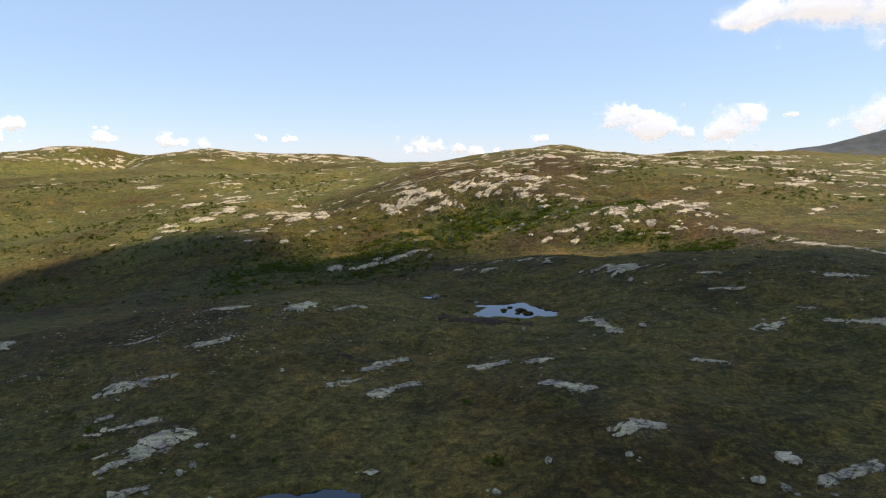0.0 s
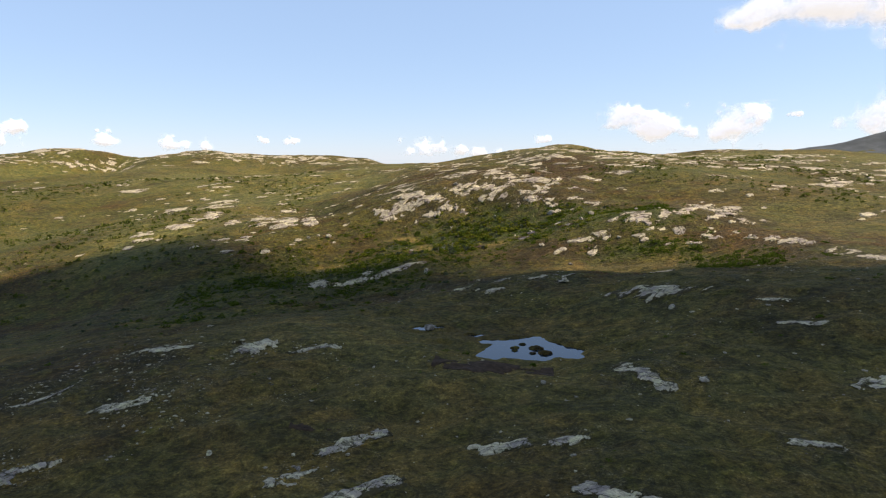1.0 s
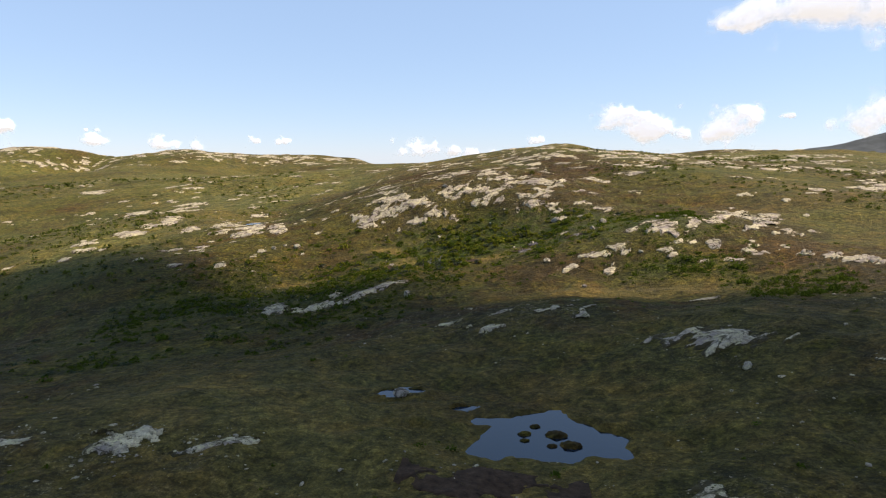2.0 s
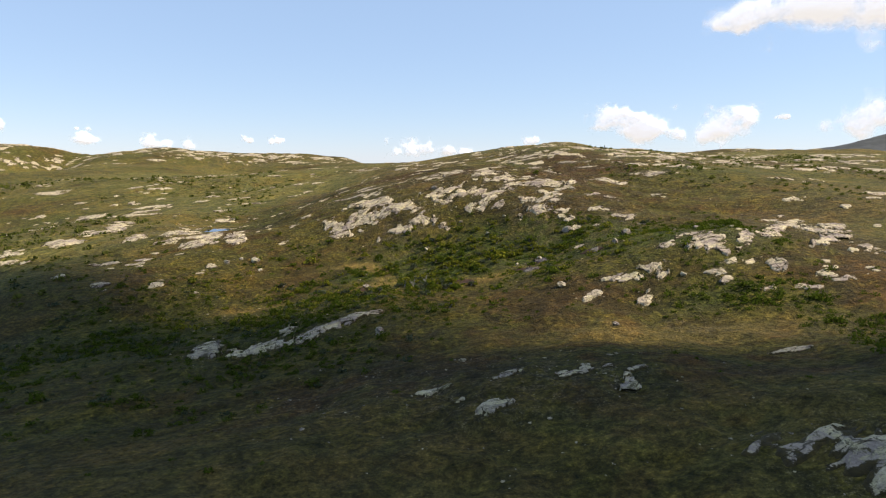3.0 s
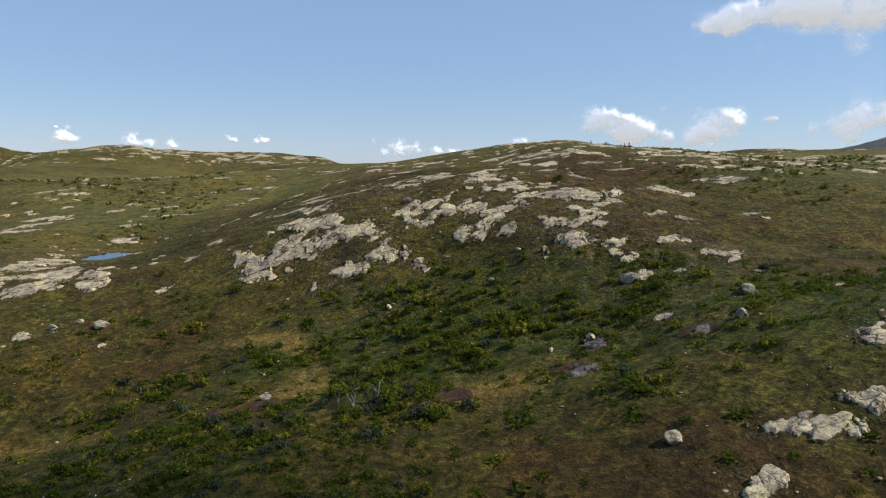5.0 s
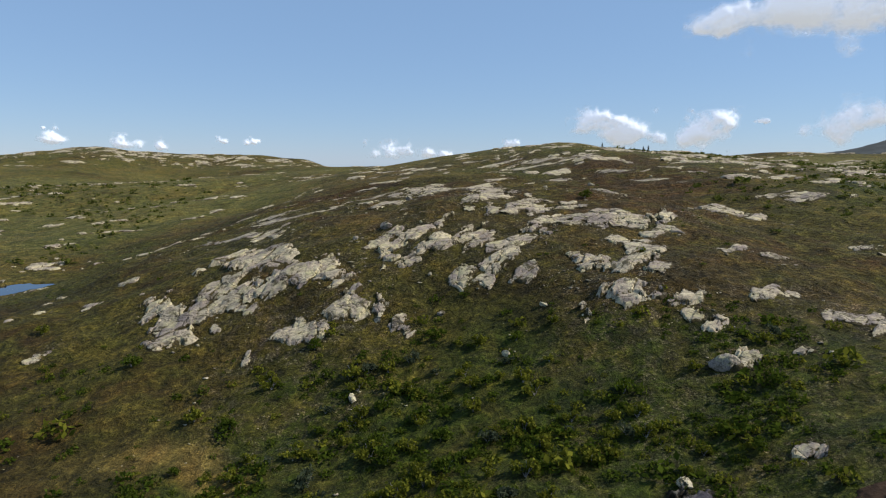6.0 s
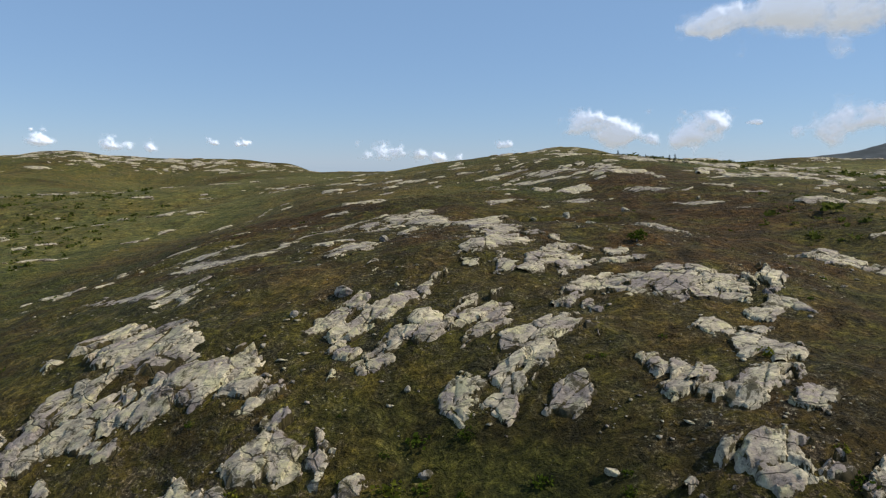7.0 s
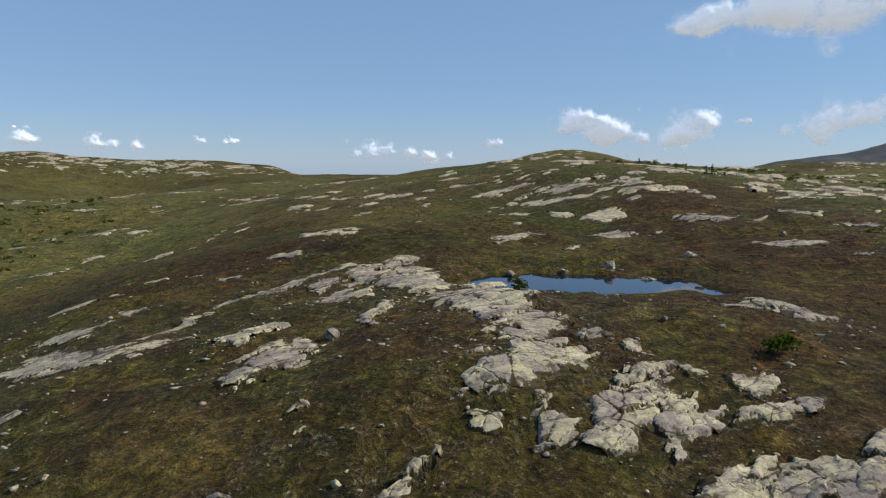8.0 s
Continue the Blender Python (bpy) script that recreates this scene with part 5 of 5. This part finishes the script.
def stand_copy(ob, x, y, turn, size):
    z = float(ground_height(np.array([x]), np.array([y]))[0])
    keep = tuple(ob.scale)
    ob.scale = (size, size, size)
    made = copy_thing(ob, pose(x, y, z - 0.02, 0, 0, math.degrees(turn)))
    ob.scale = keep
    return made


SPRUCE = leaf_material("spruce_needles", (0.008, 0.014, 0.005), (0.026, 0.040, 0.012))
PEAT, peat_ns, peat_ls, peat_bsdf = material("wet_peat")
peat_ls.new(ramp(peat_ns, peat_ls, noise_tex(peat_ns, peat_ls, 2.0, 5, 0.65, place(peat_ns)), [(0.3, (0.018, 0.011, 0.007)), (0.6, (0.060, 0.036, 0.022)), (0.8, (0.105, 0.070, 0.045))]), peat_bsdf.inputs["Base Color"])
peat_bsdf.inputs["Roughness"].default_value = 0.95
peat_bsdf.inputs["Specular IOR Level"].default_value = 0.1
bump(peat_ns, peat_ls, peat_bsdf, noise_tex(peat_ns, peat_ls, 6.0, 4, 0.6, place(peat_ns)), 0.6, 0.1)


def peat_patch(x, y, length, width, turn, name="peat_patch"):
    """Bare wet peat, a hand's depth of black soil lying in a gap of the turf."""
    cell = 0.16
    us, vs = np.arange(-length * 0.7, length * 0.7, cell), np.arange(-width * 0.7, width * 0.7, cell)
    u, v = np.meshgrid(us, vs, indexing="ij")
    c, s = math.cos(radians(turn)), math.sin(radians(turn))
    gx, gy = x + u * c - v * s, y + u * s + v * c
    edge = 1 - np.hypot(u / (length / 2), v / (width / 2)) + 1.9 * fractal(gx, gy, 0.7 * width + 0.6, 57, 5, 0.6)
    z = ground_height(gx, gy) + 0.05 - 0.9 * np.clip(0.08 - edge, 0, 0.4)
    keep = np.maximum(edge[:-1, :-1], edge[1:, 1:]) > -0.1
    verts, quads = trimmed(np.stack([gx, gy, z], -1).reshape(-1, 3), grid_faces(len(us), len(vs), keep))
    return tagged(new(name, fast_mesh(name, verts, quads, PEAT)), "patch of bare dark wet peat in the turf", "peat", kind="structure")


peat_patch(4.4, 65.6, 7.0, 3.0, -8)
peat_patch(-6.2, 140.2, 6.0, 1.8, 4)
peat_patch(15.6, 139.6, 3.0, 2.2, 40)
peat_patch(16.6, 142.4, 2.0, 1.2, -20)
peat_patch(6.6, 138.6, 2.4, 1.8, 10)
peat_patch(23.9, 140.4, 2.6, 1.6, 0)
peat_patch(-7.4, 54.8, 2.6, 1.2, 5)


def hummock(x, y, size, level):
    """A round sedge hummock standing in the tarn."""
    bm = bmesh.new()
    bmesh.ops.create_icosphere(bm, subdivisions=3, radius=1.0)
    for vert in bm.verts:
        k = 1 + 0.25 * noise.fractal(vert.co * 2 + Vector((x, y, 0)), 0.6, 2.1, 3)
        vert.co = Vector((vert.co.x * size * k, vert.co.y * size * 0.7 * k, vert.co.z * size * 0.42 * k))
    me = bpy.data.meshes.new("sedge_hummock")
    bm.to_mesh(me)
    bm.free()
    me.materials.append(MOOR)
    ob = new("sedge_hummock", me)
    ob.location = (x, y, level)
    return tagged(ob, "small mossy hummock standing in the tarn water", "hummock", group="hummocks in the tarn")


for hx, hy, hs in ((7.0, 72.9, 0.42), (9.5, 71.2, 0.62), (8.9, 72.7, 0.66), (7.8, 74.0, 0.36), (6.9, 72.0, 0.3), (8.4, 71.2, 0.32)):
    hummock(hx, hy, hs, 2.68)

# bushes: a few shapes, set out through the hollow
BUSHES = [bush("birch_bush", 11, YOUNG, "low bright green young birch bush"), bush("birch_bush", 12, YOUNG, "low bright green young birch bush"),
          bush("willow_bush", 13, WILLOW, "dark green knee-high willow bush"), bush("willow_bush", 14, GREYLEAF, "silvery grey-green willow bush"), bush("willow_bush", 15, WILLOW, "dark green knee-high willow bush")]
for ob, (bx, by) in zip(BUSHES, ((2.1, 157.7), (9.1, 155.5), (-14.2, 163.3), (1.7, 138.6), (22.9, 183.1))):
    stand(ob, bx, by, by, 1.1)
KNOWN_BUSHES = ((4.0, 157.5, 0), (12.1, 155.0, 1), (-3.5, 158.8, 0), (10.0, 159.7, 1), (12.6, 153.8, 0), (-0.3, 152.0, 0), (1.7, 158.9, 1), (3.3, 151.1, 0), (9.2, 143.8, 1), (8.8, 156.9, 0),
                (-15.3, 147.2, 0), (-18.7, 148.3, 3), (-0.1, 137.0, 2), (4.5, 135.6, 3), (-17.0, 143.0, 2), (17.3, 152.3, 2), (10.9, 146.8, 0), (4.9, 147.1, 1), (-4.0, 159.9, 0), (-7.8, 156.8, 1),
                (15.0, 195.4, 4), (2.6, 137.6, 4), (-1.4, 138.4, 3), (0.9, 136.4, 4))
brng = random.Random(77)
for bx, by, kind in KNOWN_BUSHES:
    stand_copy(BUSHES[kind], bx, by, brng.uniform(0, 6.28), brng.uniform(0.85, 1.35))
placed = 0
while placed < 130:
    bx, by = brng.gauss(6, 13), brng.gauss(151, 9)
    if bool(off_rock(np.array([bx]), np.array([by]), 0.6)[0]) and brng.random() < float(in_bowl(np.array([bx]), np.array([by]))[0]) + 0.06:
        stand_copy(BUSHES[brng.choice((0, 0, 1, 1, 2, 3, 4))], bx, by, brng.uniform(0, 6.28), brng.uniform(0.55, 1.15))
        placed += 1

stand(birch("dead_birch", 21, 1.1, False, "bare dead birch with pale grey trunks"), 0.4, 138.2)
stand(birch("dead_birch", 22, 1.35, False, "bare dead birch snag with grey trunk"), 1.9, 139.4)
stand(birch("mountain_birch", 23, 1.3, True, "stunted mountain birch with thin green crown"), -0.8, 139.6)
stand(birch("mountain_birch", 24, 1.2, True, "stunted mountain birch with pale trunks"), 5.2, 137.4)
for sx, sy, sh in ((53.0, 251.5, 1.3), (54.3, 252.3, 1.5), (50.6, 256.5, 0.8), (49.2, 268.0, 1.3), (51.4, 254.6, 0.7), (55.6, 251.0, 0.7)):
    stand(spruce("spruce", int(sx * 10), sh, "small dark spruce standing on the skyline"), sx, sy)


# ---- clouds ----
def cloud_sheet(name, spots, cell, seed, at, label, flat=1.8, ragged=1.0):
    """A billowing cloud: spots (across, up, radius) on a sheet; at() lays sheet points (across, up, bulge) into the world."""
    s = np.array(spots, float)
    lo, hi = (s[:, :2] - s[:, 2:] * 1.5).min(0), (s[:, :2] + s[:, 2:] * 1.5).max(0)
    us, vs = np.arange(lo[0], hi[0] + cell, cell), np.arange(lo[1], hi[1] + cell, cell)
    u, v = np.meshgrid(us, vs, indexing="ij")
    size = float(np.median(s[:, 2]))
    body = np.zeros(u.shape)
    for a, b, r in spots:
        body = body + np.exp(-0.9 * (np.hypot(u - a, (v - b) * np.where(v < b, flat, 1.0)) / r) ** 2)
    puffs = 0.18 - np.abs(fractal(u, v, size * 1.1, seed + 50, 4, 0.5))
    d = np.minimum(body, 1.1) - 0.34 + ragged * (0.9 * fractal(u, v, size * 2.4, seed, 5, 0.6) + 0.7 * puffs)
    keep = (d > 0.0)[:-1, :-1] | (d > 0.0)[1:, 1:]
    dense = np.clip(d, 0, 1)
    me = fast_mesh(name, at(u, v, np.sqrt(np.clip(body - 0.25, 0, 1.3)) * size * 1.0 + 0.25 * dense * size).reshape(-1, 3), grid_faces(len(us), len(vs), keep), CLOUD)
    att = me.attributes.new("thickness", "FLOAT", "POINT")
    att.data.foreach_set("value", dense.astype(np.float32).ravel())
    return tagged(new(name, me), label, "cloud", group="fair-weather clouds")


def far_cloud(spots, seed, label, far=4300.0):
    """A cloud low over the horizon; spots in degrees (to the right of straight ahead, above level, radius)."""
    def at(u, v, bulge):
        a, e = np.radians(u), np.radians(v)
        r = far - np.radians(bulge) * far
        return np.stack([5 + r * np.sin(a) * np.cos(e), 80 + r * np.cos(a) * np.cos(e), 20 + r * np.sin(e)], -1)
    spots = [(a, b, 1.22 * r) for a, b, r in spots]
    return cloud_sheet("cloud", spots, max(0.045, min(s[2] for s in spots) / 10), seed, at, label)


def build_clouds():
    white = "white fair-weather cumulus cloud low over the fells"
    far_cloud([(23.4, 10.5, 0.8), (24.8, 10.2, 1.0), (25.4, 11.0, 1.0), (27.2, 11.0, 1.2), (29.0, 11.4, 1.4), (31.2, 11.2, 1.5), (33.6, 10.8, 1.7), (36.2, 11.2, 1.9)], 3, "large white cumulus cloud with a greyish base")
    far_cloud([(14.3, 2.9, 0.75), (15.6, 3.4, 0.75), (16.7, 3.5, 0.7), (17.9, 2.9, 0.8), (19.3, 2.4, 0.7), (20.7, 1.9, 0.6), (16.2, 2.4, 0.9), (18.0, 2.0, 0.8)], 5, white)
    far_cloud([(23.5, 2.4, 0.7), (24.7, 3.3, 0.65), (25.5, 3.1, 0.7), (24.8, 2.2, 0.85), (22.6, 1.8, 0.6)], 8, white)
    far_cloud([(31.2, 2.3, 0.8), (32.8, 2.8, 0.9), (34.4, 3.2, 1.0), (36.6, 3.5, 1.3), (33.4, 2.0, 0.9)], 11, white)
    far_cloud([(28.0, 3.3, 0.3), (28.5, 3.3, 0.25)], 13, "small wisp of white cloud")
    far_cloud([(-3.4, 0.5, 0.5), (-2.0, 0.6, 0.6), (-0.4, 0.8, 0.65), (1.2, 0.8, 0.6), (2.8, 0.5, 0.5), (4.6, 0.4, 0.4)], 17, "low bank of white cloud on the horizon")
    far_cloud([(8.2, 1.5, 0.35), (8.9, 1.6, 0.35)], 19, "small wisp of white cloud")
    far_cloud([(-13.3, 1.5, 0.3), (-13.9, 1.4, 0.25)], 23, "small wisp of white cloud")
    far_cloud([(-16.0, 1.6, 0.35), (-15.5, 1.5, 0.25)], 53, "small wisp of white cloud")
    far_cloud([(-23.2, 1.2, 0.5), (-22.2, 1.1, 0.5), (-20.4, 1.0, 0.4)], 29, white)
    far_cloud([(-28.3, 1.5, 0.5), (-27.6, 1.4, 0.45)], 31, white)
    far_cloud([(-27.6, 2.3, 0.25), (-28.4, 2.3, 0.2)], 37, "small wisp of white cloud")
    far_cloud([(-34.0, 2.3, 0.55), (-33.4, 2.5, 0.4), (-34.8, 1.4, 0.5)], 41, white)


def shadow_cloud():
    """The broad cloud high towards the sun whose shadow lies over the near moor."""
    up = 420.0
    off = TO_SUN * (up / TO_SUN.z)
    us, vs = np.arange(-330, 260, 3.0), np.arange(-190, 230, 3.0)
    u, v = np.meshgrid(us, vs, indexing="ij")
    rim = np.interp(u, (-300, -190, -130, -90, -72, -55, -40, -30, -20, -4, 12, 32, 46, 56, 90, 160, 240), (55, 92, 112, 138, 153, 168, 174, 168, 157, 142, 131, 124, 118, 104, 84, 64, 20))
    d = np.minimum.reduce([(rim - v) / 30, (v + 170) / 40, (u + 310) / 40, (240 - u) / 40]) + 0.55 * fractal(u, v, 30, 43, 5, 0.55)
    keep = (d > 0)[:-1, :-1] | (d > 0)[1:, 1:]
    dense = np.clip(1.6 * d, 0, 1)
    me = fast_mesh("cloud", np.stack([u + off.x, v + off.y, up + 20 * np.sqrt(dense)], -1).reshape(-1, 3), grid_faces(len(us), len(vs), keep), CLOUD)
    att = me.attributes.new("thickness", "FLOAT", "POINT")
    att.data.foreach_set("value", dense.astype(np.float32).ravel())
    return tagged(new("cloud", me), "broad white cumulus cloud drifting high over the moor", "cloud", group="fair-weather clouds")


build_clouds()
shadow_cloud()
